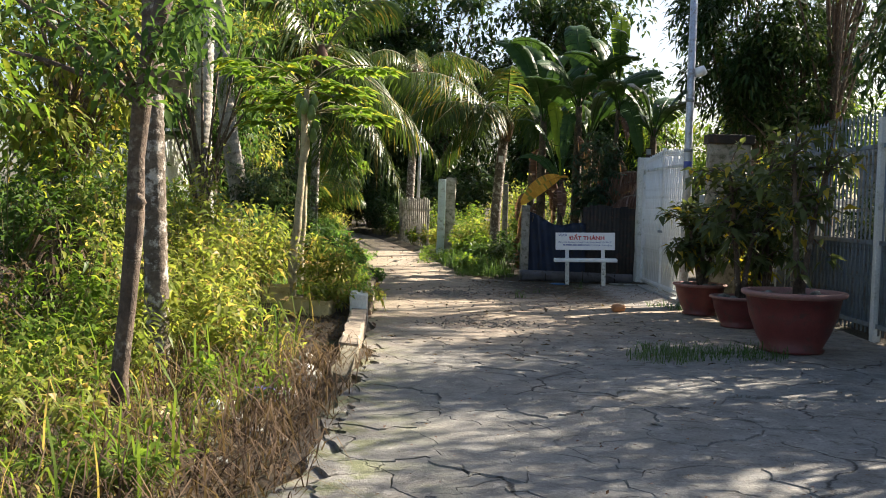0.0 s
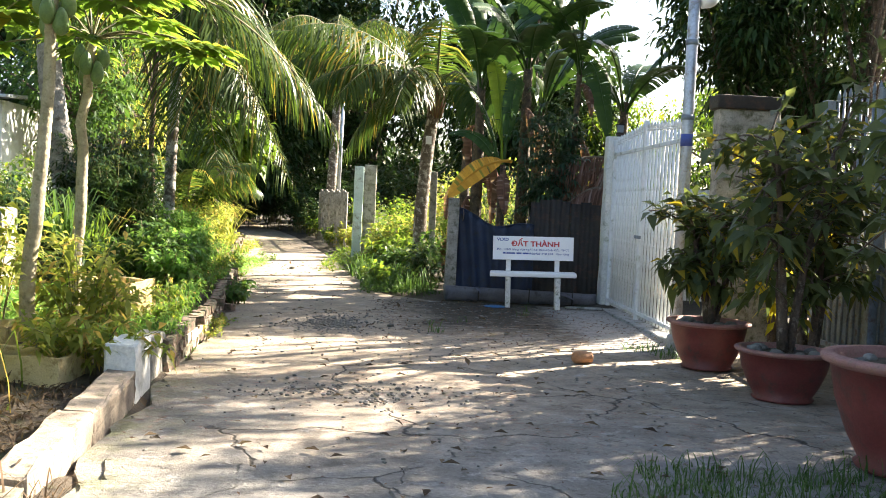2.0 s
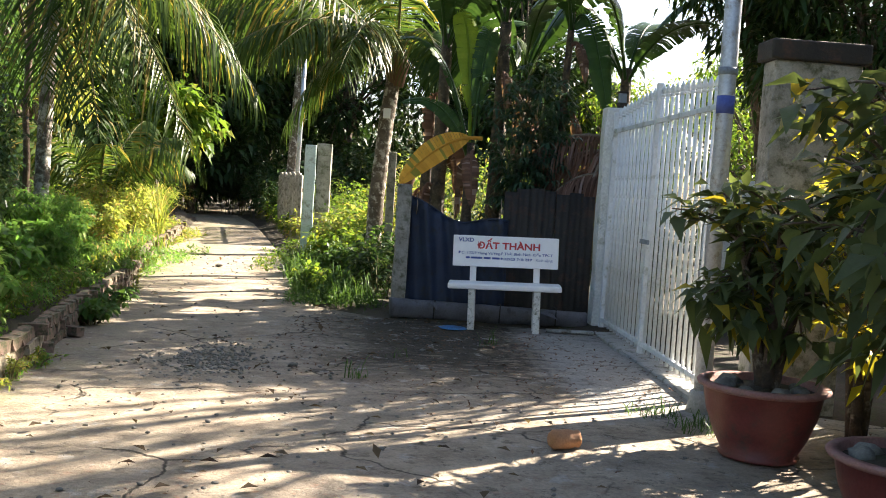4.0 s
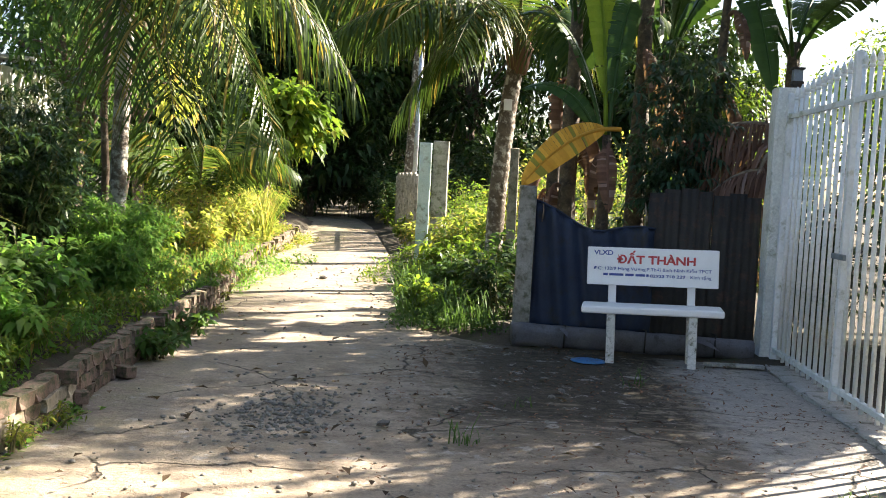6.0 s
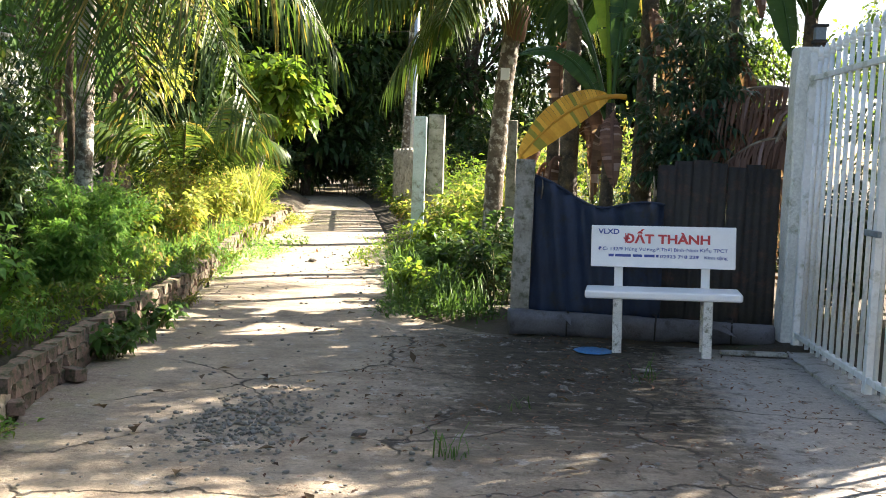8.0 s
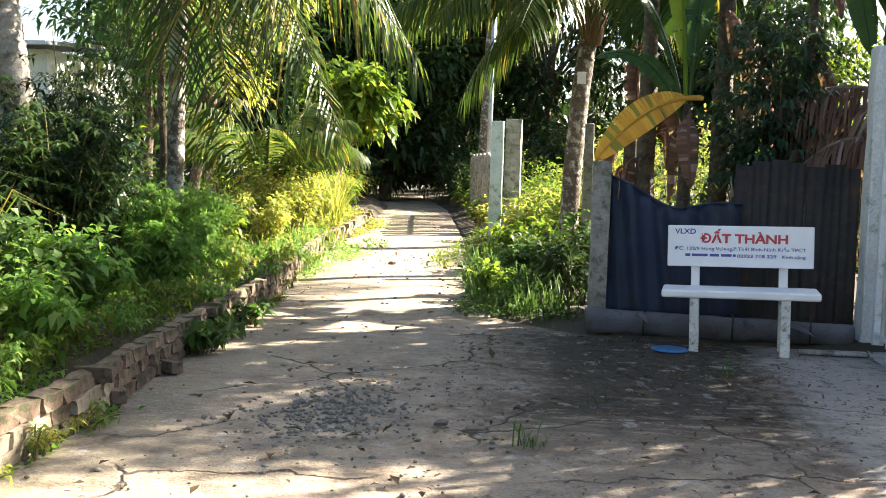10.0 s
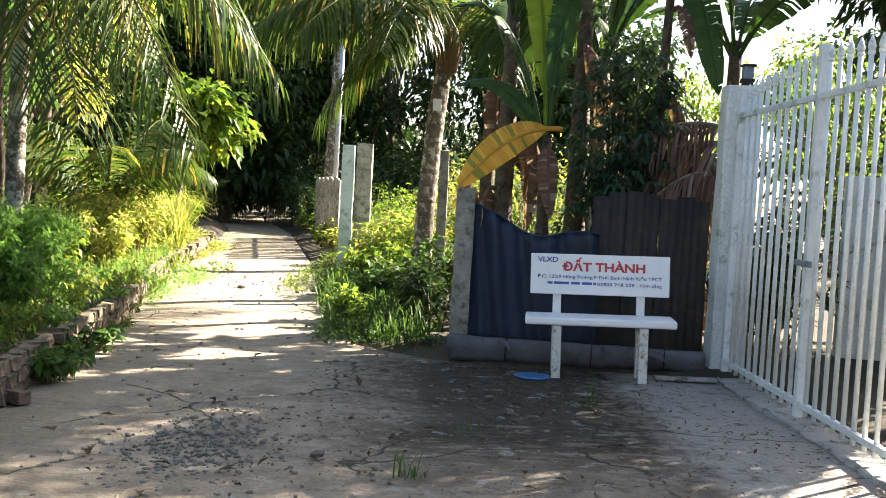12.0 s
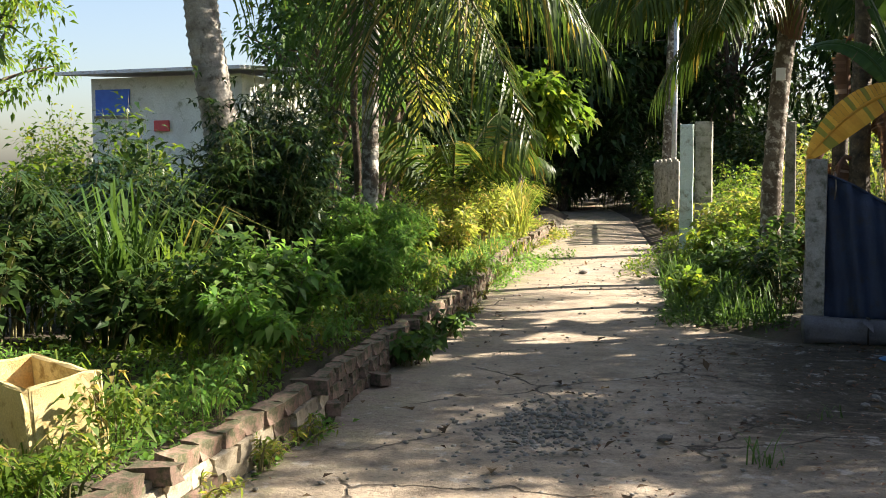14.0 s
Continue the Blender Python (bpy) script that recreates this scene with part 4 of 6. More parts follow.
def cloth(name, xs_, zs_, y, material, label, top, ripple=0.03, slope=0.0, category="tarpaulin"):
    """A hung sheet with a thickness, folds and a sagging top edge."""
    n, m = 40, 12
    front, k = [], []
    for a in np.linspace(0, 1, n):
        x = xs_[0] + (xs_[1] - xs_[0]) * a
        h = top(a)
        for b in np.linspace(0, 1, m):
            z = zs_ + (h - zs_) * b
            front.append((x, y + slope * (x - xs_[0]) + ripple * math.sin(a * 17 + b * 2.2) * (0.4 + b) + ripple * 0.6 * math.sin(a * 41 + b * 5), z))
    v = np.array(front)
    i, j = np.meshgrid(np.arange(n - 1), np.arange(m - 1), indexing="ij")
    q = i * m + j
    f = np.concatenate([np.stack([q, q + m, q + m + 1], -1).reshape(-1, 3), np.stack([q, q + m + 1, q + 1], -1).reshape(-1, 3)])
    ob = part(name, (v, f), material, smooth=True)
    sol = ob.modifiers.new("thickness", "SOLIDIFY")
    sol.thickness = 0.006
    return tagged(ob, label, category)


tarp = cloth("tarpaulin", (1.6, 2.68), 0.1, 20.02, M_TARP, "dark blue tarpaulin hung over the garden fence", lambda a: 1.29 - 0.22 * math.sin(min(a * 1.9, 1) * 1.57) + 0.03 * math.sin(a * 9), 0.035, -0.02)
hem = [(1.6 + 1.08 * a, 20.015 - 0.02 * 1.08 * a + 0.05 * math.sin(a * 17 + 2.2), 1.295 - 0.22 * math.sin(min(a * 1.9, 1) * 1.57) + 0.03 * math.sin(a * 9)) for a in np.linspace(0, 1, 24)]
part("hem", tube(hem, 0.011, 6), M_TARP, tarp, "rolled upper hem", True)
for a in (1.66, 2.12, 2.58):
    part("tie_cord", tube([(a, 20.0, 1.1), (a + 0.01, 19.99, 1.2), (a, 20.02, 1.32)], 0.006, 5), M_WOOD, tarp)


def sheet_fence():
    ob = thing("sheet_fence", (0, 0, 0), "dark rusty sheet metal and board panels behind the bench", "fence")
    for k in range(7):
        x0 = 2.62 + 0.145 * k
        h = 1.44 + rng.uniform(-0.03, 0.04)
        n = 9
        xs_ = np.linspace(x0, x0 + 0.155, n)
        yy = 20.12 + 0.012 * (k % 2) + 0.008 * np.sin(np.arange(n) * 1.7)
        f = np.concatenate([np.stack([xs_, yy, np.full(n, 0.0)], 1), np.stack([xs_ + rng.normal(0, 0.008), yy, np.full(n, h)], 1)])
        v = np.concatenate([f, f + [0, 0.012, 0]])
        i = np.arange(n - 1)
        tri = [np.stack([i, i + 1, i + 1 + n], -1), np.stack([i, i + 1 + n, i + n], -1)]
        tri += [q[:, ::-1] + 2 * n for q in tri]
        tri += [np.stack([i + n, i + 1 + n, i + 1 + 3 * n], -1), np.stack([i + n, i + 1 + 3 * n, i + 3 * n], -1)]
        part("panel", (v, np.concatenate(tri)), M_SHEET, ob)
    for z in (0.35, 1.15):
        part("rail", boxed(2.6, 3.64, 20.15, 20.19, z, z + 0.05, 0.004), M_WOOD, ob)


sheet_fence()


def tarp_roll():
    s = np.linspace(0, 1, 30)
    v, f = tube(np.stack([1.44 + 2.1 * s, 19.72 - 0.06 * s + 0.02 * np.sin(s * 20), 0.11 - 0.02 * s + 0.006 * np.sin(s * 31)], 1), 0.115 * (1 - 0.2 * s) * (1 + 0.05 * np.sin(s * 43)), 10)
    v[:, 1] = 19.7 + (v[:, 1] - 19.7) * 0.6
    v[:, 2] = np.clip(v[:, 2] * 1.15, 0.0, 0.205 - 0.03 * (v[:, 0] - 1.44) / 2.1)
    return tagged(part("rolled_tarpaulin", (v, f), M_TARPGREY, smooth=True), "grey rolled tarpaulin lying along the fence foot", "tarpaulin")


roll = tarp_roll()
for x in (1.9, 2.6, 3.2):
    part("tie_band", tube([(x, 19.61, 0.02), (x, 19.6, 0.12), (x + 0.01, 19.66, 0.21), (x, 19.76, 0.2)], 0.008, 5), M_SHEET, roll, "dark tie band")
for at, way, long in (((1.86, 19.6, 0.2), (0.3, -0.6, -0.2), 0.16), ((3.0, 19.58, 0.16), (0.8, -0.4, -0.1), 0.24), ((2.3, 19.6, 0.17), (0.5, -0.6, -0.5), 0.14)):
    part("loose_flap", blades(np.array([at]), np.array([way]), np.array([long]), np.array([long * 0.45])), M_TARPGREY, roll, "torn loose flap")
blue = part("plastic_dish", tube([(0, 0, 0), (0, 0, 0.008), (0, 0, 0.012)], [0.15, 0.14, 0.12], 9), M_DISH)
blue.location = (2.08, 19.12, 0.0)
tagged(blue, "flat bright blue plastic scrap lying on the earth", "litter")
rod = part("cement_strip", boxed(0, 0.5, -0.04, 0.04, 0, 0.03, 0.008), M_CEMENT)
rod.matrix_world = pose(3.05, 19.25, 0, 0, 0, 3)
tagged(rod, "pale cement strip lying at the gate foot", "rubble")


# ---- potted shrubs ----
def pot(loc, r, h, label, rim=0.05):
    """A footed bowl with a thick everted rim, and earth in it."""
    ob = thing("plant_pot", loc, label, "plant pot", "plant pots by the fence")
    prof = [(0.60, 0.0), (0.63, 0.04), (0.58, 0.07), (0.72, 0.3), (0.85, 0.6), (0.92, 0.9), (1.0, 0.93), (1.02, 0.97), (1.0, 1.0), (0.88, 1.0), (0.85, 0.88)]
    v, f = tube([(0, 0, z * h) for _, z in prof], [q * r for q, _ in prof], 36, False)
    base = tube([(0, 0, 0.001), (0, 0, 0.02)], [r * 0.6, r * 0.6], 36)
    # profile rings may share heights: build them directly
    ang = np.linspace(0, 2 * np.pi, 36, endpoint=False)
    v = np.concatenate([np.stack([np.cos(ang) * q * r, np.sin(ang) * q * r, np.full(36, z * h)], 1) for q, z in prof])
    part("bowl", join((v[: 7 * 36], f[(f < 7 * 36).all(1)]), base), M_POT, ob, smooth=True)
    rimv = v[5 * 36:]
    n = len(prof) - 5
    i, j = np.meshgrid(np.arange(n - 1), np.arange(36), indexing="ij")
    a, b = i * 36 + j, i * 36 + (j + 1) % 36
    part("rim", (rimv * [1.003, 1.003, 1.0], np.concatenate([np.stack([a, b, b + 36], -1).reshape(-1, 3), np.stack([a, b + 36, a + 36], -1).reshape(-1, 3)])), M_POTRIM, ob, "faded pale red rim", True)
    part("earth", tube([(0, 0, h * 0.86), (0, 0, h * 0.90), (0, 0, h * 0.93)], [r * 0.86, r * 0.85, r * 0.3], 24), M_SOIL, ob, "dry potting earth")
    for k in range(7):
        a = k * 0.9 + rng.uniform(0, 0.5)
        bm = bmesh.new()
        bmesh.ops.create_icosphere(bm, subdivisions=2, radius=rng.uniform(0.035, 0.07))
        for q in bm.verts:
            q.co = q.co * (1 + 0.25 * noise.noise(q.co * 25 + Vector((k, 0, 0))))
            q.co.z *= 0.7
        bmesh.ops.translate(bm, verts=bm.verts, vec=(math.cos(a) * r * 0.6, math.sin(a) * r * 0.6, h * 0.93))
        part("stone", bm, M_STONE, ob, "", True)
    return ob


pot((3.52, 14.45, 0), 0.36, 0.42, "red clay bowl pot with a broad pale rim")
pot((3.66, 13.02, 0), 0.36, 0.38, "red clay bowl pot holding a twin-stemmed shrub")
pot((3.62, 10.95, 0), 0.52, 0.62, "largest red clay bowl pot beside the lane")


def pot_shrub(loc, height, spread, stems, leaves, material, label, leaf=0.15, group="potted shrubs", wide=0.42):
    ob = thing("potted_shrub", loc, label, "shrub", group)
    wood, P, D = [], [], []
    for k in range(stems):
        a = k * 6.28 / stems + rng.uniform(-0.4, 0.4)
        knee = np.array([math.cos(a) * 0.10, math.sin(a) * 0.10, height * 0.35])
        top = np.array([math.cos(a) * spread * 0.4, math.sin(a) * spread * 0.4, height * 0.75])
        path = bezier((math.cos(a) * 0.03, math.sin(a) * 0.03, 0), knee, top, 9)
        wood.append(tube(path, np.linspace(0.04, 0.014, 9), 8))
        for _ in range(16):
            s = path[rng.integers(4, 9)]
            d = rand_dirs(1, 0.8, 0.3)[0]
            e = s + d * np.array([spread, spread, height * 0.4]) * rng.uniform(0.35, 0.85)
            wood.append(tube(bezier(s, (s + e) / 2 + [0, 0, 0.1], e, 5), np.linspace(0.012, 0.004, 5), 4, False))
            n = int(leaves * 1.3)
            t = rng.uniform(0.35, 1.05, (n, 1))
            P.append(s + (e - s) * t + rng.normal(0, 0.03, (n, 3))), D.append(unit(rand_dirs(n, 0.6) + d * 0.6 + np.array([0, 0, -0.2])))
    P, D = np.concatenate(P), np.concatenate(D)
    L = leaf * rng.uniform(0.6, 1.2, len(P))
    part("branch_frame", join(*wood), M_BARK, ob, smooth=True)
    part("foliage", blades(P, D, L, L * wide, 0.25), material, ob)
    return ob


pot_shrub((3.56, 14.5, 0.38), 1.25, 0.6, 4, 11, M_POTLEAF, "dull green broad-leaved shrub in a red pot", 0.19)
pot_shrub((3.66, 13.02, 0.35), 2.0, 0.75, 3, 10, M_POTLEAF, "tall dull green shrub with a few yellow leaves", 0.20)
pot_shrub((3.66, 10.95, 0.57), 1.9, 0.62, 3, 10, M_POTLEAF, "thin dull green shrub in the largest pot", 0.17)
pot_shrub((4.2, 13.9, 0.0), 2.3, 0.65, 4, 14, M_POTLEAF, "tall shrub growing against the yard fence", 0.20)
pot_shrub((4.3, 14.9, 0.0), 2.3, 0.6, 3, 14, M_YGREEN, "yellow-leaved croton shrub against the wall pier", 0.16)

jar = thing("clay_jar", (2.39, 14.37, 0.055), "small orange clay jar lying on the lane", "jar", turn=20)
part("jar_body", tube([(-0.08, 0, 0), (-0.06, 0, 0), (0.03, 0, 0), (0.07, 0, 0), (0.09, 0, 0)], [0.04, 0.055, 0.055, 0.045, 0.05], 16), M_TERRA, jar, smooth=True)


# ---- stones and litter ----
def rock_mesh(seed, size):
    bm = bmesh.new()
    bmesh.ops.create_icosphere(bm, subdivisions=1, radius=size)
    for q in bm.verts:
        q.co = q.co * (1 + 0.5 * noise.noise(q.co * (1.2 / size) + Vector((seed * 3.1, 0, 0))))
        q.co.z *= 0.6
    me = bpy.data.meshes.new("stone")
    bm.to_mesh(me)
    bm.free()
    me.materials.append(M_STONE)
    return me


rocks = [rock_mesh(k, 1.0) for k in range(5)]


def scatter(name, label, count, centre, half, size, category="gravel"):
    """Loose small stones as one piece of stuff."""
    pieces = []
    for k in range(count):
        me = rocks[k % 5]
        v = np.array([q.co for q in me.vertices])
        f = np.array([list(p.vertices) for p in me.polygons])
        s = size * rng.uniform(0.35, 1.0) ** 2
        a = rng.uniform(0, 6.28)
        c, sn = math.cos(a), math.sin(a)
        v = v @ np.array([[c, -sn, 0], [sn, c, 0], [0, 0, 1]]) * s
        p = rng.normal(0, 0.5, 2) * half
        pieces.append((v + [centre[0] + p[0], centre[1] + p[1], s * 0.25 - 0.008], f))
    return tagged(part(name, join(*pieces), M_STONE), label, category, kind="stuff")


scatter("gravel_patch", "loose grey gravel where the lane surface has broken", 800, (0.08, 16.5), (0.42, 0.95), 0.021)
scatter("grit", "small stones and crumbs strewn over the lane", 700, (1.0, 15.5), (2.3, 6.0), 0.018)
scatter("brick_crumbs", "crumbs of brick on the worn lane", 300, (0.5, 12.6), (0.8, 0.5), 0.02)
scatter("grit_far", "small stones strewn on the further lane", 260, (-0.9, 24.0), (1.3, 6.0), 0.022)
for (x, y, s, lab) in ((0.71, 16.43, 0.045, "small dark stone on the lane"), (1.69, 18.15, 0.034, "white pebble on the damp earth"), (1.80, 17.76, 0.03, "pale flat stone on the damp earth"), (1.72, 17.52, 0.032, "pale flat stone on the damp earth"), (-1.15, 24.6, 0.06, "brown stone on the far lane"), (0.55, 19.3, 0.03, "small pale stone on the lane")):
    ob = new("stone", rocks[int(rng.integers(0, 5))])
    ob.matrix_world = pose(x, y, s * 0.3, 0, 0, rng.uniform(0, 360)) @ Matrix.Diagonal((s, s, s * 0.8, 1))
    tagged(ob, lab, "stone", "stones on the lane")
for k, (x, y, z, rz) in enumerate(((-1.12, 16.5, 0.04, 35), (-1.24, 16.72, 0.04, 80), (-1.2, 16.58, 0.115, 10), (-1.16, 17.3, 0.04, 60))):
    bm = boxed(-0.045, 0.045, -0.095, 0.095, -0.037, 0.037, 0.006)
    ob = part("loose_brick", bm, M_BRICK)
    ob.matrix_world = pose(x, y, z, 0, 3, rz)
    tagged(ob, "fallen red clay brick at the kerb foot", "brick", "fallen bricks")


def foam_box(loc, w, d, h, turn, label, tilt=0.0):
    ob = thing("foam_box", loc, label, "box", "foam boxes")
    ob.matrix_world = pose(*loc, tilt, 0, turn)
    t = 0.03
    bm = bmesh.new()
    box(bm, -w / 2, w / 2, -d / 2, d / 2, 0, t, 0.006)
    part("bottom", bm, M_FOAM, ob)
    for k, (a, b, c, e) in enumerate(((-w / 2, w / 2, -d / 2, -d / 2 + t), (-w / 2, w / 2, d / 2 - t, d / 2), (-w / 2, -w / 2 + t, -d / 2 + t, d / 2 - t), (w / 2 - t, w / 2, -d / 2 + t, d / 2 - t))):
        bm = boxed(a, b, c, e, t, h, 0.006)
        bmesh.ops.subdivide_edges(bm, edges=[q for q in bm.edges if q.calc_length() > 0.15], cuts=4)
        for q in bm.verts:
            q.co += Vector(rng.normal(0, 0.003, 3)) + Vector((0, 0, 0.02 * noise.noise(q.co * 6) if q.co.z > h * 0.8 else 0))
        part("side", bm, M_FOAMEDGE if k == 2 else M_FOAM, ob)
    part("soil_fill", boxed(-w / 2 + t, w / 2 - t, -d / 2 + t, d / 2 - t, t, h * 0.6), M_SOIL, ob, "dark soil filling")
    return ob


foam_box((-1.76, 14.90, 0.06), 0.62, 0.34, 0.45, -26, "yellowed foam planting box with a tilted side, in the weeds", 4)
foam_box((-1.55, 12.05, 0.02), 0.58, 0.40, 0.26, -6, "stained foam planting box behind the kerb", 0)
foam_box((-2.1, 12.5, 0.05), 0.55, 0.4, 0.34, 8, "weathered foam planting box among weeds", 0)


def litter():
    for k, (x, y, s, mat, lab) in enumerate(((-1.10, 8.9, 0.14, M_WHITEWASH, "crumpled white plastic bag in the weeds"), (-1.35, 8.2, 0.12, M_BLUE, "blue plastic bag scrap in dead grass"), (-1.6, 7.6, 0.15, M_WHITEWASH, "crumpled white plastic bag in the weeds"), (-1.25, 8.35, 0.11, M_BENCH, "white paper scrap on dead grass"), (-0.95, 9.6, 0.08, M_BENCH, "white paper scrap near the kerb"), (-1.9, 7.2, 0.13, M_FOAM, "torn foam piece in the weeds"), (-2.0, 15.05, 0.07, M_WHITEWASH, "broken white cement lump under the foam box"))):
        bm = bmesh.new()
        bmesh.ops.create_icosphere(bm, subdivisions=3, radius=s)
        for q in bm.verts:
            q.co = q.co * (1 + 0.55 * noise.noise(q.co * 14 + Vector((k * 5, 0, 0))))
            q.co.z *= 0.55
        ob = part("litter", bm, mat, None, "", True)
        ob.location = (x, y, float(ground_height(np.array(x), np.array(y))) + s * 0.35)
        tagged(ob, lab, "litter", "litter in the weeds")


litter()


def leaf_litter(name, label, count, rect, size, material, lie=0.25):
    """Fallen leaves, flat on the ground, as one piece of stuff."""
    p = np.stack([rng.uniform(rect[0], rect[1], count), rng.uniform(rect[2], rect[3], count), np.full(count, 0.012)], 1)
    keep = np.array([noise.noise(Vector((q[0] * 1.3, q[1] * 1.3, 4.0))) > rng.uniform(-0.6, 0.5) for q in p])
    keep &= (p[:, 0] > edge_x(LEFT, p[:, 1]) + 0.03) & (p[:, 0] < edge_x(RIGHT, p[:, 1]))
    p = p[keep]
    d = rng.normal(0, 1, (len(p), 3))
    d[:, 2] = np.abs(d[:, 2]) * lie
    L = size * rng.uniform(0.4, 1.2, len(p))
    return tagged(part(name, blades(p, d, L, L * 0.5, 0.0, 0.25, 0.3), material), label, "leaf litter", kind="stuff")


leaf_litter("fallen_leaves", "small dead brown leaves strewn before the bench", 3000, (0.4, 3.7, 15.3, 19.7), 0.036, M_BROWNLEAF)
leaf_litter("fallen_leaves", "dead brown leaves strewn over the lane", 1100, (-1.4, 4.8, 4.0, 16.0), 0.035, M_BROWNLEAF)
leaf_litter("straw_bits", "straw and twig bits along the lane", 500, (-1.6, 2.5, 9.5, 21.0), 0.09, M_DRY, 0.1)
leaf_litter("fallen_leaves", "dead leaves on the far lane", 500, (-4.0, 1.0, 20.0, 36.0), 0.07, M_BROWNLEAF)


# ---- left side: trees, papayas, weeds ----
def on_ground(x, y, lift=0.0):
    return (x, y, float(ground_height(np.array(float(x)), np.array(float(y)))) + lift)


def slim_tree():
    ob = thing("slim_tree", on_ground(-2.13, 7.11), "slender forked brown tree with a knot beside the lane", "tree")
    path = np.array([(0.02, 0, -0.1), (0.0, 0, 0.3), (0.05, 0, 0.8), (0.09, 0, 1.35), (0.09, 0, 1.75), (0.12, 0, 2.1), (0.17, 0, 2.45), (0.27, 0.05, 2.9), (0.42, 0.1, 3.6), (0.5, 0.2, 4.6)])
    wood = [tube(path, [0.066, 0.058, 0.056, 0.062, 0.055, 0.064, 0.062, 0.055, 0.045, 0.025], 11)]
    wood.append(tube([(0.09, -0.02, 1.40), (0.13, -0.035, 1.46), (0.10, -0.02, 1.52)], [0.035, 0.045, 0.03], 8))
    P, D = [], []
    for k in range(15):
        s = path[int(rng.integers(5, 10))]
        a = rng.uniform(0, 6.28)
        e = s + np.array([math.cos(a) * rng.uniform(0.6, 1.7), math.sin(a) * rng.uniform(0.5, 1.3), rng.uniform(0.1, 1.2)])
        wood.append(tube(bezier(s, (s + e) / 2 + [0, 0, 0.2], e, 7), np.linspace(0.022, 0.005, 7), 5, False))
        t = rng.uniform(0.35, 1.1, (90, 1))
        P.append(s + (e - s) * t + rng.normal(0, 0.12, (90, 3))), D.append(rand_dirs(90, 0.6, -0.3))
    wood.append(tube(bezier((0.09, 0, 2.12), (-0.35, 0, 2.35), (-0.75, 0, 2.42), 7), np.linspace(0.03, 0.012, 7), 6, False))
    P, D = np.concatenate(P), np.concatenate(D)
    L = 0.13 * rng.uniform(0.6, 1.2, len(P))
    part("trunk", join(*wood), M_BARK, ob, smooth=True)
    part("crown", blades(P, D, L, L * 0.36, 0.3), M_MID, ob)
    board = thing("wooden_board", on_ground(-1.84, 7.06, 2.2), "weathered grey board nailed to the slender tree", "board")
    board.matrix_world = pose(-1.85, 7.04, 2.15, 0, 4, 3)
    for k, z in enumerate((-0.055, 0.0, 0.055)):
        part("plank", boxed(-0.17, 0.17, -0.012, 0.012, z - 0.026, z + 0.026, 0.004), M_WOOD, board)
    part("backing_bar", boxed(-0.16, -0.12, 0.012, 0.03, -0.09, 0.09, 0.003), M_WOOD, board)


slim_tree()
coco_palm(on_ground(-2.36, 8.89), [(0.0, 0, -0.1), (-0.03, 0, 0.8), (-0.1, 0.05, 2.2), (-0.16, 0.1, 5.2)], 0.105, 0.085, [(k * 40, 2.4, -0.2 + 0.5 * (k % 2), 1.0) for k in range(9)], "slender palm with white-ringed trunk beside the weeds", M_PALMDARK, M_PALM, 0.55, 40, "slender_palm")
coco_palm(on_ground(-3.82, 16.32), [(0.1, 0, -0.1), (0, 0, 2), (0.05, 0.1, 7.0)], 0.17, 0.14, [(k * 45 + 10, 3.2, 0.2, 1.4) for k in range(8)], "tall pale-trunked coconut palm behind the weeds", M_PALEBARK, M_PALM, 0.8, 50)
coco_palm(on_ground(-4.35, 20.6), [(0.45, 0, -0.1), (0.3, 0, 1.2), (0.05, 0, 2.6), (-0.45, 0.1, 7.0)], 0.19, 0.14, [(k * 45, 3.2, 0.1, 1.4) for k in range(8)], "pale leaning coconut palm behind the shrubs", M_PALEBARK, M_PALM, 0.8, 50)
papaya(on_ground(-1.86, 12.86), 2.52, (0.14, 0.0), "papaya tree with pale trunk and green fruit")
papaya(on_ground(-1.98, 14.3), 2.42, (0.10, 0.0), "papaya tree with thin pale trunk and green fruit")
coco_palm(on_ground(-2.65, 20.9), [(0, 0, -0.1), (0.02, 0, 1.5), (0.05, 0, 3.0), (0.1, 0, 4.0)], 0.088, 0.078,
          [(-42, 0.95, -2.5, 0.6), (-16, 1.75, -2.6, 0.7), (-4, 2.35, -1.9, 0.7), (-80, 0.7, -2.0, 0.6), (30, 2.2, -1.5, 0.9), (70, 2.2, -0.8, 1.4), (110, 2.2, -0.5, 1.4), (160, 2.2, -0.9, 1.5), (205, 2.0, -0.7, 1.5), (-28, 1.3, -1.8, 0.8), (15, 1.4, 1.2, 0.8), (190, 1.2, 1.3, 0.8)],
          "slim lichen-mottled palm with fronds hanging over the bank", M_MOTTLED, M_PALM, 1.0, 52, "slim_palm", 0.8)
tree(on_ground(-3.05, 21.6), (-0.02, 0.0, 4.8), 0.05, ((0.0, 0.2, 5.2), (1.4, 1.4, 0.9)), 18, 60, 0.14, M_GREEN, M_BARK, "dark slim trunk beside its pale neighbour", "slim_tree", 0.4)
tree(on_ground(-3.3, 14.2), (0.05, 0.0, 1.9), 0.055, ((0.0, 0.2, 3.1), (0.9, 0.9, 0.9)), 14, 90, 0.14, M_MID, M_BARK, "slight brown tree behind the foam boxes", "tree", 0.4)

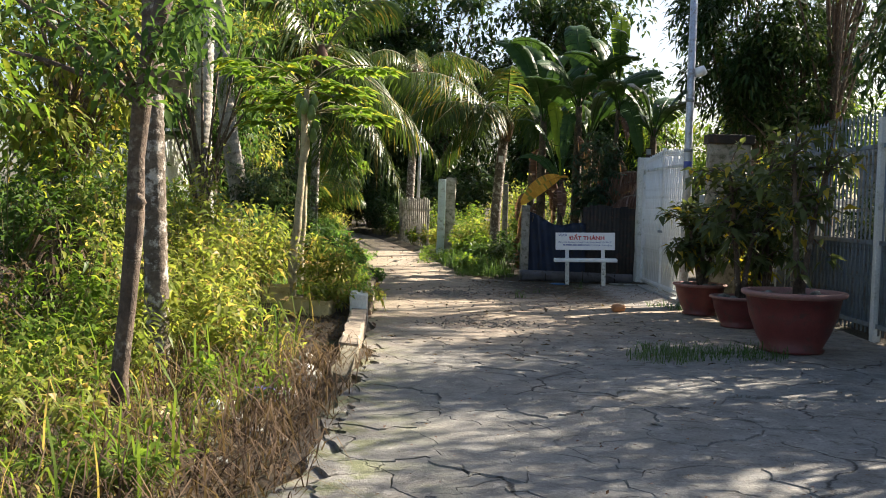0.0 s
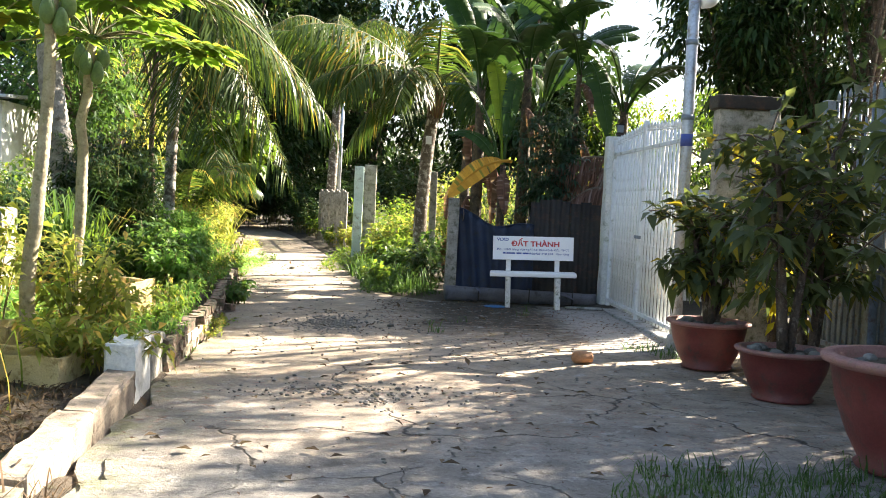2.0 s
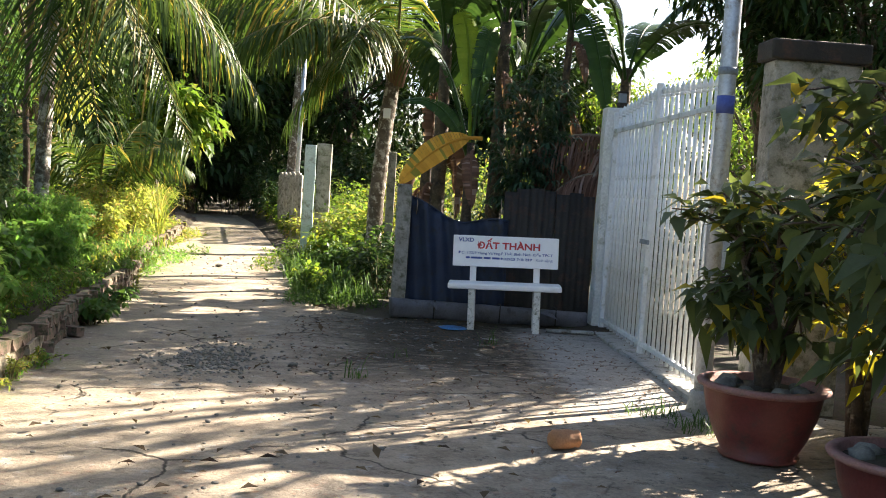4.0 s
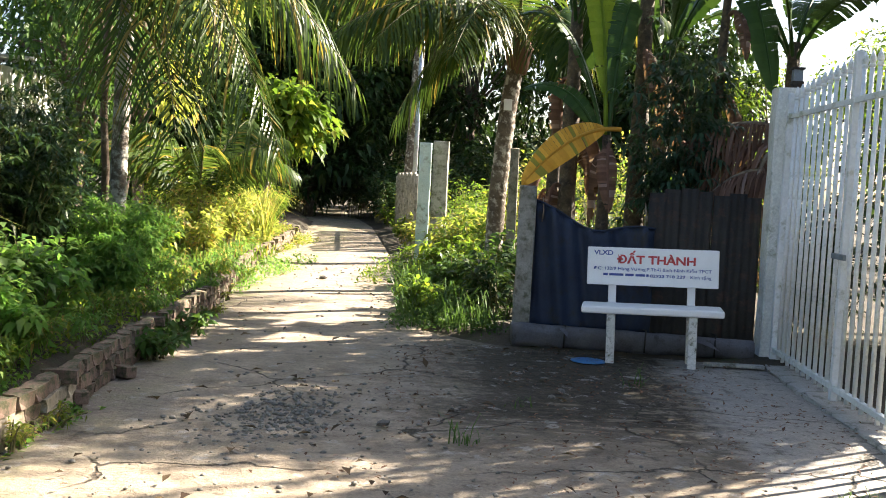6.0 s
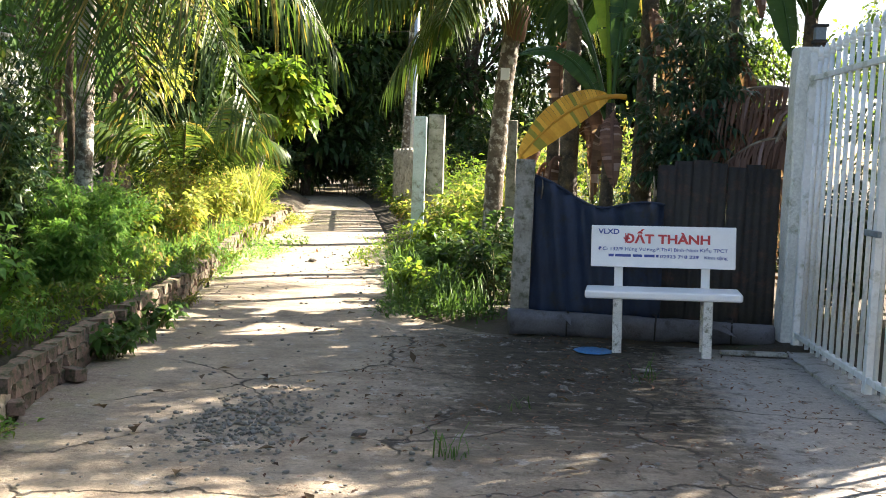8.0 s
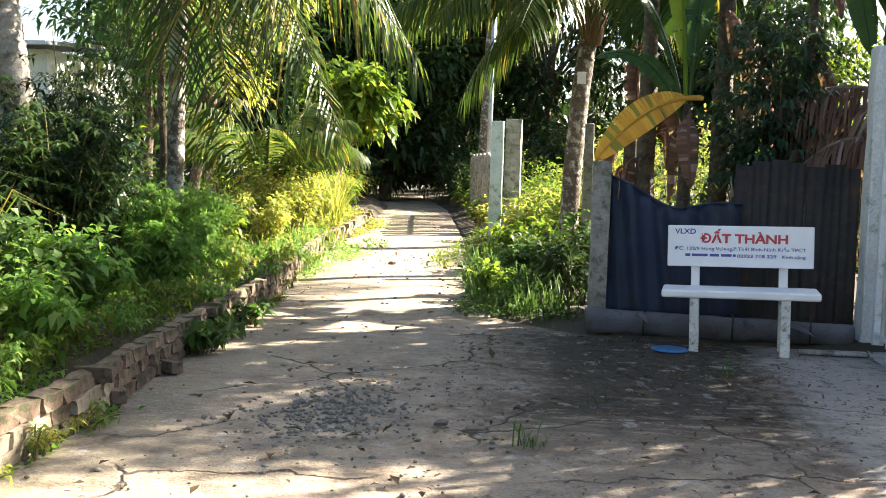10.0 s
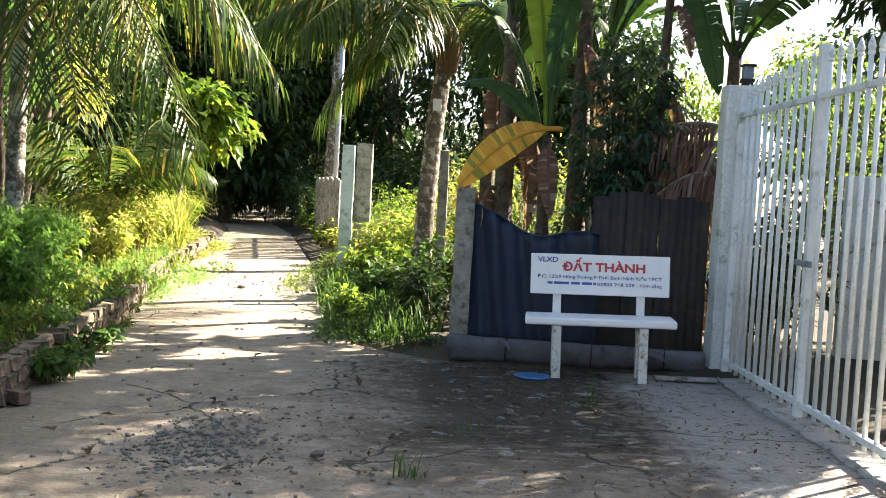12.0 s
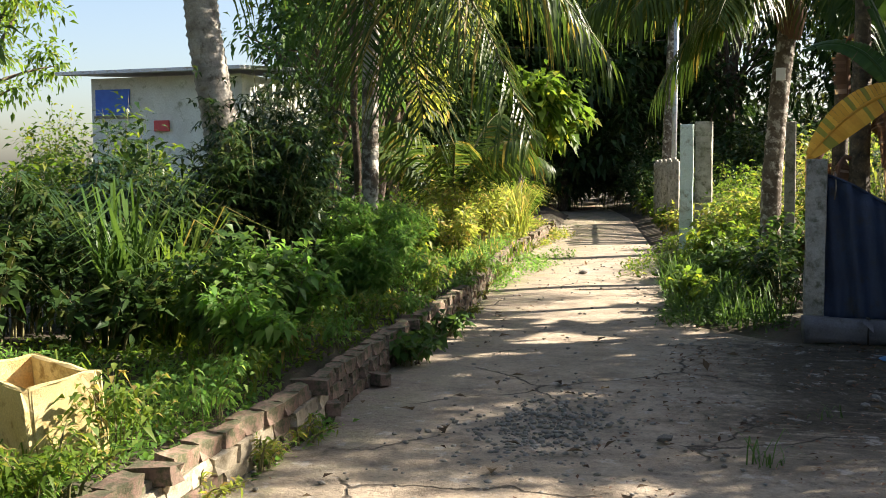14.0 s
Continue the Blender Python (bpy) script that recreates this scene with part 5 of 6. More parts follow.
# lit weeds by the lane
for k, (x, y, h, mat) in enumerate(((-2.3, 10.5, 1.25, M_BRIGHT), (-2.2, 10.0, 1.35, M_BRIGHT), (-2.6, 11.0, 1.7, M_BRIGHT), (-2.75, 11.5, 1.4, M_BRIGHT), (-2.15, 11.8, 1.5, M_BRIGHT), (-1.5, 13.0, 0.95, M_BRIGHT), (-2.3, 13.2, 1.35, M_BRIGHT), (-3.1, 12.3, 2.1, M_BRIGHT), (-2.9, 10.0, 1.8, M_BRIGHT), (-2.7, 12.2, 2.0, M_BRIGHT), (-1.22, 12.3, 0.5, M_BRIGHT), (-3.4, 11.0, 2.3, M_BRIGHT), (-1.9, 9.3, 1.0, M_BRIGHT), (-2.5, 9.2, 1.3, M_BRIGHT), (-3.2, 9.2, 1.6, M_GREEN))):
    bush(on_ground(x, y), 0.55, h, 16, 46, 0.125, mat, "tall sunlit yellow-green weeds beside the lane", "weed_bush", "weeds", "weeds by the lane", 0.33, 0.35, stem_r=0.006)
for k, (x, y, h) in enumerate(((-1.5, 7.9, 0.6), (-2.4, 7.8, 0.8), (-2.9, 7.2, 0.75), (-3.0, 8.2, 1.0), (-2.0, 6.3, 0.5), (-2.7, 6.3, 0.6), (-1.7, 5.6, 0.4), (-3.4, 6.5, 0.8))):
    bush(on_ground(x, y), 0.5, h, 12, 34, 0.10, M_BRIGHT if k % 3 else M_GREEN, "low yellow-green weeds mixed with dry stalks", "weed_bush", "weeds", "low weeds", 0.34, 0.35, stem_r=0.005)
grass(on_ground(0, 0), 0, 1500, 0.34, M_DRY, "matted dead straw and dry grass at the lane edge", "dry_grass", rect=(-2.9, -0.82, 4.4, 9.8), out=1.7, width=0.005)
grass(on_ground(0, 0), 0, 500, 0.55, M_GRASS, "green grass blades between the weeds", "wild_grass", rect=(-3.6, -1.3, 4.5, 13.5), out=0.7, width=0.007)
grass(on_ground(0, 0), 0, 900, 0.2, M_DRY, "short dead straw hanging over the broken edge", "dry_grass", rect=(-1.25, -0.66, 5.2, 10.2), out=1.8, width=0.004)
for (x, y, h, mat) in ((-4.0, 8.2, 1.3, M_DRY), (-4.3, 9.6, 1.6, M_DRY), (-3.9, 10.6, 1.4, M_DRY), (-4.6, 7.2, 1.2, M_DRY), (-5.2, 9.0, 1.7, M_BROWNLEAF), (-5.4, 11.2, 1.8, M_DRY)):
    bush(on_ground(x, y), 0.7, h, 18, 26, 0.26, mat, "withered brown reeds behind the weeds", "dead_reeds", "reeds", "withered reeds", 0.12, 0.6, stem_r=0.006)
for (x, y, h, mat) in ((-5.3, 12.8, 2.6, M_MID), (-4.6, 13.4, 2.6, M_GREEN), (-6.3, 10.0, 2.8, M_MID), (-6.8, 13.5, 3.2, M_GREEN), (-5.6, 15.2, 2.6, M_MID), (-5.0, 7.9, 2.1, M_MID), (-6.0, 7.5, 2.4, M_GREEN)):
    bush(on_ground(x, y), 1.1, h, 22, 60, 0.17, mat, "tall green thicket behind the weeds", "thicket", "bush", "thicket", 0.36, 0.3, stem_r=0.012, low=0.1)
for (x, y, zt) in ((-6.5, 12.0, 4.4), (-11.5, 13.5, 5.5)):
    tree(on_ground(x, y), (0.2, 0, zt * 0.6), 0.13, ((0, 0, zt * 0.8), (1.8, 1.8, zt * 0.3)), 40, 80, 0.17, M_GREEN, M_BARK, "leafy garden tree far behind the weeds", "tree", 0.55, group="garden trees")

# garden strip behind the brick kerb
for (x, y, h, sp, lf, mat, lab) in ((-1.62, 16.6, 0.72, 0.33, 0.09, M_HERB, "leafy green garden herb by the brick kerb"), (-1.75, 17.2, 0.85, 0.38, 0.09, M_HERB, "leafy green garden herb by the brick kerb"), (-1.95, 16.9, 0.95, 0.38, 0.11, M_MID, "bushy bluish garden herb by the brick kerb")):
    bush(on_ground(x, y), sp, h, 22, 60, lf, mat, lab, "garden_herb", "herb", "garden herbs", 0.5, 0.3, stem_r=0.006)
for (x, y, h, sp) in ((-2.2, 19.8, 0.9, 0.5), (-2.5, 20.5, 1.0, 0.55), (-1.95, 19.0, 0.6, 0.3), (-2.75, 21.2, 0.9, 0.5)):
    bush(on_ground(x, y), sp, h * 1.15, 28, 50, 0.105, M_HERB, "feathery green marigold bush in the garden strip", "marigold_bush", "bush", "marigold bushes", 0.24, 0.25, stem_r=0.006, palmate=5)
for (x, y, h, sp, n) in ((-2.95, 19.2, 2.2, 0.6, 26), (-3.4, 20.1, 2.6, 0.8, 26), (-3.1, 19.8, 2.3, 0.6, 28), (-3.7, 20.8, 2.8, 0.9, 26), (-3.4, 18.3, 1.5, 0.8, 26), (-4.3, 18.6, 1.5, 0.9, 28), (-3.9, 17.2, 1.3, 0.8, 26)):
    bush(on_ground(x, y), sp, h, n, 22, 0.15, M_DARK if n == 26 else M_BLUISH, "dark cassava shrub with fingered leaves", "cassava_shrub", "shrub", "cassava shrubs", 0.26, 0.35, stem_r=0.011, palmate=6, low=0.25)
for (x, y, h, sp) in ((-3.0, 17.0, 0.8, 0.6), (-3.5, 16.6, 0.9, 0.6), (-2.7, 17.9, 0.7, 0.5), (-3.9, 17.6, 1.2, 0.7), (-4.4, 16.6, 1.3, 0.7), (-4.9, 17.6, 1.6, 0.8)):
    bush(on_ground(x, y), sp, h, 16, 30, 0.14, M_DARK, "dark broad-leaved undergrowth in the garden", "undergrowth", "shrub", "undergrowth", 0.5, 0.3)
grass((0, 0, 0.14), 0, 500, 0.16, M_GREEN, "low green weeds covering the garden strip", "strip_weeds", rect=(-3.2, -1.45, 16.4, 20.0), out=0.9, width=0.009)
grass(on_ground(-3.0, 17.3), 0.16, 260, 1.15, M_MID, "tall arching lemongrass clump in the garden", "lemongrass", "lemongrass", 0.012, "", 0.55)
grass(on_ground(-2.75, 17.55), 0.12, 120, 0.95, M_GRASS, "smaller lemongrass clump in the garden", "lemongrass", "lemongrass", 0.010, "", 0.6)
grass((0, 0, 0.14), 0, 700, 0.2, M_GRASS, "short lush grass behind the brick kerb", "kerb_grass", rect=(-2.7, -1.35, 13.6, 16.4), out=0.8, width=0.006)
grass((0, 0, 0.14), 0, 1500, 0.24, M_GRASS, "short lush grass along the garden strip", "strip_grass", rect=(-3.6, -2.2, 19.6, 26.5), out=0.8, width=0.008)
bush(on_ground(-1.3, 14.4), 0.3, 0.3, 10, 30, 0.06, M_GRASS, "small weeds at the kerb foot", "weed_tuft", "weeds", "weeds at the kerb", 0.3)
for (x, y) in ((-1.0, 14.9), (-0.98, 15.4), (-1.02, 15.9), (-1.5, 20.4), (-1.75, 21.4), (-1.95, 22.3)):
    bush((x, y, 0), 0.22, 0.16, 10, 26, 0.05, M_BRIGHT, "small yellow-green weeds at the kerb foot", "weed_tuft", "weeds", "weeds at the kerb", 0.3)
for k in range(17):
    y = 13.5 + 0.62 * k
    x = -1.02 - 0.088 * (y - 15) - 0.16 - 0.05 * (k % 3)
    bush(on_ground(x, y, 0.12), 0.22, 0.22 + 0.07 * (k % 4), 9, 26, 0.06, (M_HERB, M_GREEN, M_GRASS)[k % 3], "small green weeds hanging over the brick kerb", "weed_tuft", "weeds", "weeds on the kerb", 0.4, 0.5, stem_r=0.003)
for (x, y) in ((-1.2, 18.0), (-1.28, 18.6), (-1.35, 19.2)):
    bush((x, y, 0), 0.24, 0.26, 12, 16, 0.085, M_MID, "round-leaved creeper hanging over the kerb", "creeper", "creeper", "creepers on the kerb", 0.75, 0.35)


weed_mat((-3.2, -0.95, 13.3, 16.6), 16000, 0.16, 0.055, M_HERB, "low creeping green weeds behind the brick kerb")
weed_mat((-3.4, -1.45, 16.6, 20.2), 9000, 0.12, 0.06, M_GREEN, "low creeping weeds in the garden strip", patchy=0.0)
weed_mat((-4.2, -1.75, 20.2, 27.5), 16000, 0.22, 0.07, M_HERB, "lush low weeds on the sunny bank")
weed_mat((-4.6, -2.7, 27.5, 33.0), 9000, 0.3, 0.09, M_BRIGHT, "tall sunny weeds on the bank")
weed_mat((-4.2, -1.35, 4.2, 10.5), 13000, 0.32, 0.085, M_BRIGHT, "tangled yellow-green weeds below the lane edge", wide=0.3)
weed_mat((-3.6, -0.85, 5.0, 10.0), 7000, 0.2, 0.10, M_DRY, "matted dead leaves and straw below the lane edge", wide=0.16)
weed_mat((-5.5, -2.2, 5.0, 13.0), 7000, 0.6, 0.12, M_GREEN, "rank green weeds under the trees", wide=0.34)
weed_mat((-2.0, -0.95, 8.6, 11.9), 3600, 0.05, 0.10, M_DRY, "dry straw and rubble litter behind the kerb", "dry_litter", wide=0.16, patchy=0.4)
weed_mat((0.25, 1.4, 20.1, 24.0), 6500, 0.22, 0.06, M_MID, "roadside weeds at the hedge foot", z=0.02)
weed_mat((-0.6, 1.2, 24.0, 30.5), 6500, 0.3, 0.08, M_GREEN, "roadside weeds along the hedge", z=0.02)
for (x, y, h) in ((-4.5, 34.6, 1.1), (-4.9, 36.6, 1.3), (-5.3, 38.6, 1.5), (-5.9, 40.8, 1.8), (-6.5, 43.0, 2.2), (-1.55, 37.6, 1.2), (-2.0, 39.8, 1.5), (-2.5, 41.8, 1.8), (-3.0, 43.8, 2.2)):
    # past y 38 the darker leaf colour stands in for the woods' shade
    bush(on_ground(x, y), 0.75, h, 18, 50, 0.17, M_GREEN if y < 38 else M_DARK, "bush crowding the far end of the lane", "lane_bush", "bush", "bushes at the lane end", 0.42)


# cast concrete bin and bits of the neighbour's yard
part_block = pillar(on_ground(-3.35, 15.9), 0.5, 0.4, 0.85, M_OLDCEMENT, "mossy cement block wall stub in the garden")


def neighbour():
    ob = thing("house", (-8.9, 27.0, 0), "white neighbouring house with tin roof behind the garden", "house")
    part("wall", boxed(-1.5, 1.5, 0, 0.2, -0.2, 3.0), M_WHITEWASH, ob)
    part("wall", boxed(1.3, 1.5, 0.2, 3.0, -0.2, 3.0), M_WHITEWASH, ob)
    part("wall", boxed(-1.5, -1.3, 0.2, 3.0, -0.2, 3.0), M_WHITEWASH, ob)
    part("wall", boxed(-1.5, 1.5, 3.0, 3.2, -0.2, 3.0), M_WHITEWASH, ob)
    bm = boxed(-1.8, 1.8, -0.6, 3.5, 0, 0.06, 0.005, pose(0, 0, 3.06, 4, 0, 0))
    part("roof", bm, M_GALV, ob, "dull tin roof")
    win = part("window", boxed(-1.4, -0.7, -0.03, -0.005, 2.35, 2.8), M_BRIGHTBLUE, ob, "blue window shutter")
    part("frame", boxed(-1.45, -0.65, -0.02, -0.003, 2.29, 2.34, 0.004), M_OLDCEMENT, win)
    part("awning", boxed(0.3, 1.4, -0.6, 0.0, 1.2, 1.25, 0.005), M_GALV, ob)
    red = part("red_cloth", boxed(-0.2, 0.1, -0.06, -0.02, 2.05, 2.24, 0.01), M_RED)
    red.location = (-8.9, 27.0, 0)
    tagged(red, "small red cloth hung on the neighbouring house", "cloth")


neighbour()

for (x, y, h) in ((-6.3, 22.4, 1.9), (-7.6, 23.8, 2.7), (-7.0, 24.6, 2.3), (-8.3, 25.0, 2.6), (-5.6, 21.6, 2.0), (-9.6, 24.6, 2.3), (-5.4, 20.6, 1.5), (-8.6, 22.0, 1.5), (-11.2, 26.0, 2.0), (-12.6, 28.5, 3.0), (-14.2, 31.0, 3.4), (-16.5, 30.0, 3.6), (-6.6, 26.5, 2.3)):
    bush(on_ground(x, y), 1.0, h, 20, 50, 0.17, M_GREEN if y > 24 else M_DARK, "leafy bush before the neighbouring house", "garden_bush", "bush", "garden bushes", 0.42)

# young palm on the sunlit bank
coco_palm(on_ground(-3.6, 26.6), [(0, 0, -0.1), (0.0, 0, 0.3), (0.05, 0, 0.6)], 0.12, 0.10, [(-165, 1.7, 1.0, 0.7), (175, 1.5, 1.4, 0.6), (-120, 1.1, 1.3, 0.6), (150, 1.9, 0.7, 0.8), (60, 1.0, 1.5, 0.5), (10, 1.3, 1.2, 0.7), (-25, 1.5, 0.9, 0.9), (35, 1.6, 0.7, 0.9), (-70, 1.1, 1.0, 0.7)], "young coconut palm with arching fronds on the bank", M_PALMDARK, M_PALM, 0.6, 50, "young_palm", 0.8)
for (x, y, h, sp, mat) in ((-2.95, 24.7, 0.95, 0.45, M_BRIGHT), (-3.5, 24.6, 0.9, 0.4, M_MID), (-3.0, 26.2, 1.4, 0.5, M_BRIGHT), (-3.15, 25.6, 1.2, 0.5, M_BRIGHT), (-3.3, 27.0, 1.45, 0.55, M_BRIGHT), (-3.6, 26.0, 1.6, 0.6, M_BRIGHT), (-3.5, 28.4, 1.1, 0.5, M_BRIGHT), (-4.4, 27.4, 2.2, 0.8, M_GREEN), (-3.2, 23.4, 1.0, 0.5, M_GREEN), (-3.6, 22.2, 1.4, 0.7, M_MID), (-4.5, 22.8, 2.0, 0.8, M_GREEN), (-3.3, 21.2, 1.2, 0.6, M_DARK), (-4.2, 21.0, 1.9, 0.8, M_DARK)):
    bush(on_ground(x, y), sp, h, 18, 44, 0.115, mat, "sunlit leafy bush on the bank by the lane", "bank_bush", "bush", "bushes on the bank", 0.42, 0.3, stem_r=0.007)
for (x, y) in ((-3.25, 28.8), (-3.55, 30.0), (-3.8, 31.3)):
    grass(on_ground(x, y), 0.35, 320, 0.95, M_BRIGHT, "tall sunlit grass tuft on the bank", "tall_grass", "grass", 0.010, "", 0.7)
tree(on_ground(-4.25, 33.5), (0.2, 0, 1.7), 0.06, ((0.5, -0.2, 2.6), (1.15, 1.0, 0.8)), 34, 50, 0.25, M_GREEN, M_PALEBARK, "small round-leaved tree with pale forked trunk", "small_tree", 0.42, 0.7, droop=0.35)


# ---- far end: dark woods over the lane ----
def woods():
    # the shade under these trees is partly in their near-black leaf colour
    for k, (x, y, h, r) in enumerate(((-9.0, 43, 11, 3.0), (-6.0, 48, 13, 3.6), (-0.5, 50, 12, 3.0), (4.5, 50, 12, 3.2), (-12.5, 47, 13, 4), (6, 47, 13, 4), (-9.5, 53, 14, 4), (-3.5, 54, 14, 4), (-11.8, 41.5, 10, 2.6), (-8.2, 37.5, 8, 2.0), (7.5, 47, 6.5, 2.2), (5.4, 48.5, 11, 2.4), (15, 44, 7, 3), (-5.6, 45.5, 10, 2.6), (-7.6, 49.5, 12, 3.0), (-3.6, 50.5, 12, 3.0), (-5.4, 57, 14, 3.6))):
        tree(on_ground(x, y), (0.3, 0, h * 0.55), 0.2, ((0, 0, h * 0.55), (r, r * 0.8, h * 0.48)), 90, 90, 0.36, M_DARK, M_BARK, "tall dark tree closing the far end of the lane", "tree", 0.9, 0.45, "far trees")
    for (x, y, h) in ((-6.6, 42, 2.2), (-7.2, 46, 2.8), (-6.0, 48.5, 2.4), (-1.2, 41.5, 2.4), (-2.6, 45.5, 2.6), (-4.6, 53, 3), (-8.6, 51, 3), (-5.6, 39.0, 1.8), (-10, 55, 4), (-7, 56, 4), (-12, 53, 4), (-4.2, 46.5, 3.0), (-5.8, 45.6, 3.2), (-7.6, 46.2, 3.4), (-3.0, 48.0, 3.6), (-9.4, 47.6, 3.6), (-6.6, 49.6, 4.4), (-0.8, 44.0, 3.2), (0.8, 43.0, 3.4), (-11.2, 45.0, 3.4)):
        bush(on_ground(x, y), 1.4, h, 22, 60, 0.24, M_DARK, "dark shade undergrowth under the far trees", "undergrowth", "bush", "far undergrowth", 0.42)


woods()
# dense backing thicket, its shade painted in by the dark leaf colour
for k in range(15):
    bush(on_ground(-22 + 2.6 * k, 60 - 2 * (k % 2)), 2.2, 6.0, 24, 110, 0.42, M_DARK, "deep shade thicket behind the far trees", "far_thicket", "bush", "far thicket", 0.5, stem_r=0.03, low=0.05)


# ---- middle distance: the trees that close the view ----
for k, (x, y, h, r, mat) in enumerate(((-5.8, 16.0, 6.0, 1.5, M_BRIGHT), (-6.8, 18.0, 6.5, 1.7, M_MID), (-6.5, 28.6, 6.0, 1.6, M_MID), (-6.2, 31.0, 8.0, 2.0, M_BRIGHT), (-7.5, 33.5, 9.0, 2.4, M_MID), (-16.0, 30.0, 7.5, 2.8, M_GREEN), (13.5, 31.0, 5.4, 2.6, M_GREEN), (10.5, 35.0, 5.6, 2.4, M_GREEN), (9.5, 45.0, 6.0, 2.4, M_GREEN), (16.0, 15.0, 7.5, 2.6, M_DARK), (14.0, 28.0, 5.2, 2.4, M_GREEN))):
    tree(on_ground(x, y), (0.2, 0, h * 0.55), 0.13, ((0, 0, h * 0.62), (r, r, h * 0.36)), 50, 90, 0.20, mat, M_BARK, "leafy tree closing the view behind the gardens", "tree", 0.62, 0.4, "background trees")


# ---- right side: posts, palm, banana clump ----
cement_post((-0.12, 28.0, 0), 2.05, 0.2, "pale mint limewashed gate post in the hedge", M_MINT)
cement_post((0.12, 28.3, 0), 2.1, 0.26, "weathered cement gate post behind the mint one", M_OLDCEMENT)


def far_fence():
    ob = thing("cement_fence", (0, 0, 0), "low weathered cement slat fence along the far lane", "fence")
    for k in range(16):
        y = 31.0 + 0.45 * k
        x = edge_x(RIGHT, y) + 0.55
        part("slat", boxed(x - 0.03, x + 0.03, y - 0.16, y + 0.16, -0.1, 1.5 + 0.04 * (k % 3), 0.01), M_OLDCEMENT, ob)
    for z in (0.4, 1.2):
        part("rail", tube([(edge_x(RIGHT, y) + 0.61, y, z) for y in np.linspace(31, 37.8, 8)], 0.035, 6), M_OLDCEMENT, ob)


far_fence()
pp = thing("pipe_pole", (-0.95, 34.66, 0), "thin pale metal pole by the far fence", "pole")
part("pipe", tube([(0, 0, -0.1), (0.05, 0, 5.5)], 0.055, 10), M_GALV, pp, smooth=True)
coco_palm((-1.35, 37.0, 0), [(0, 0, -0.1), (0.1, 0, 3), (0.2, 0, 6.0)], 0.15, 0.13, [(k * 45, 3.0, -0.3, 1.5) for k in range(8)], "tall coconut palm by the far fence", M_PALMDARK, M_PALM, 0.8, 46)

palm_r = [(0, 0, -0.1), (0.02, 0, 1.2), (0.1, 0.0, 2.4), (0.2, 0.0, 3.25)]
coco_palm((1.15, 24.6, 0), palm_r, 0.125, 0.11,
          [(178, 3.2, 1.1, 0.7), (200, 2.7, -0.2, 1.2), (160, 2.8, 0.1, 1.2), (184, 3.0, 0.5, 0.9), (225, 2.4, -0.2, 1.2), (250, 2.2, -0.4, 1.3), (290, 2.0, -0.5, 1.3), (0, 2.0, 0.4, 1.0), (270, 1.6, 1.2, 0.9), (215, 3.0, 0.9, 1.0), (186, 1.6, -1.0, 1.3)],
          "leaning coconut palm with fronds arching over the lane", M_PALMDARK, M_PALM, 0.8, 66)
tagp = part("number_plate", boxed(-0.055, 0.055, -0.004, 0.004, -0.075, 0.075, 0.002), M_BENCH)
tagp.location = (1.25, 24.46, 2.48)
tagged(tagp, "small white plate fixed on the palm trunk", "plate")
cement_post((1.38, 24.3, 0), 1.9, 0.12, "thin cement fence post beside the palm", M_OLDCEMENT)

L = M_BANANA
# the plant with the yellow leaf, just behind the post
bn = banana((2.26, 20.75, 0), 1.95, 0.11, [(125, 0.42, 1.5, 0.30, M_BANANALIT), (165, 0.95, 1.15, 0.28, M_BANANA), (178, 0.85, 0.40, 0.22, M_BANANA), (50, 0.4, 1.3, 0.30, M_BANANA)], "banana plant with a hanging yellow leaf behind the post")
part("yellow_leaf", banana_leaf((0.12, -0.12, 2.0), (-0.34, -0.22, 2.04), (-0.80, -0.3, 1.42), 0.29, 0.06, 0.08, (0.25, -1.0, 0.4)), M_YELLOW, bn, "drooping yellow leaf blade")
part("brown_leaf", banana_leaf((0.02, -0.12, 1.85), (-0.03, -0.3, 1.85), (0.04, -0.28, 1.2), 0.20, 0.08, 0.5, (0.1, -1.0, 0.2)), M_BROWNLEAF, bn, "withered brown leaf")
banana((1.95, 21.6, 0), 3.3, 0.16, [(150, 1.2, 1.5, 0.46, L), (110, 1.3, 1.5, 0.5, L), (60, 1.2, 1.3, 0.5, L), (-20, 1.3, 1.0, 0.5, L), (-70, 1.3, 0.4, 0.5, L), (-110, 1.2, 0.6, 0.46, L)], "tall banana plant with torn dark leaves")
banana((2.62, 21.2, 0), 3.6, 0.16, [(150, 1.6, 1.2, 0.5, L), (90, 1.3, 1.6, 0.55, L), (30, 1.5, 1.1, 0.5, L), (-40, 1.4, 0.7, 0.5, L), (-90, 1.2, 0.3, 0.5, L), (-130, 1.5, 0.5, 0.5, L)], "tall banana plant in the dark clump")
banana((3.3, 21.1, 0), 3.6, 0.10, [(80, 0.5, 1.7, 0.42, M_BANANALIT), (-25, 0.5, -1.2, 0.4, L), (120, 1.2, 1.3, 0.5, L), (200, 1.3, 0.8, 0.5, L), (-100, 0.9, 1.2, 0.4, L), (250, 1.3, 0.2, 0.5, L)], "banana plant with one leaf coloured as sunlit", (0.1, 0))
banana((3.0, 22.4, 0), 3.0, 0.17, [(k * 55, 1.6, 1.2 - 0.25 * (k % 3), 0.5, L) for k in range(7)], "tall banana plant at the back of the clump")
banana((1.85, 22.9, 0), 2.5, 0.15, [(k * 28 - 40, 1.3, 1.4 - 0.25 * (k % 3), 0.42, L) for k in range(6)], "tall banana plant near the coconut palm")
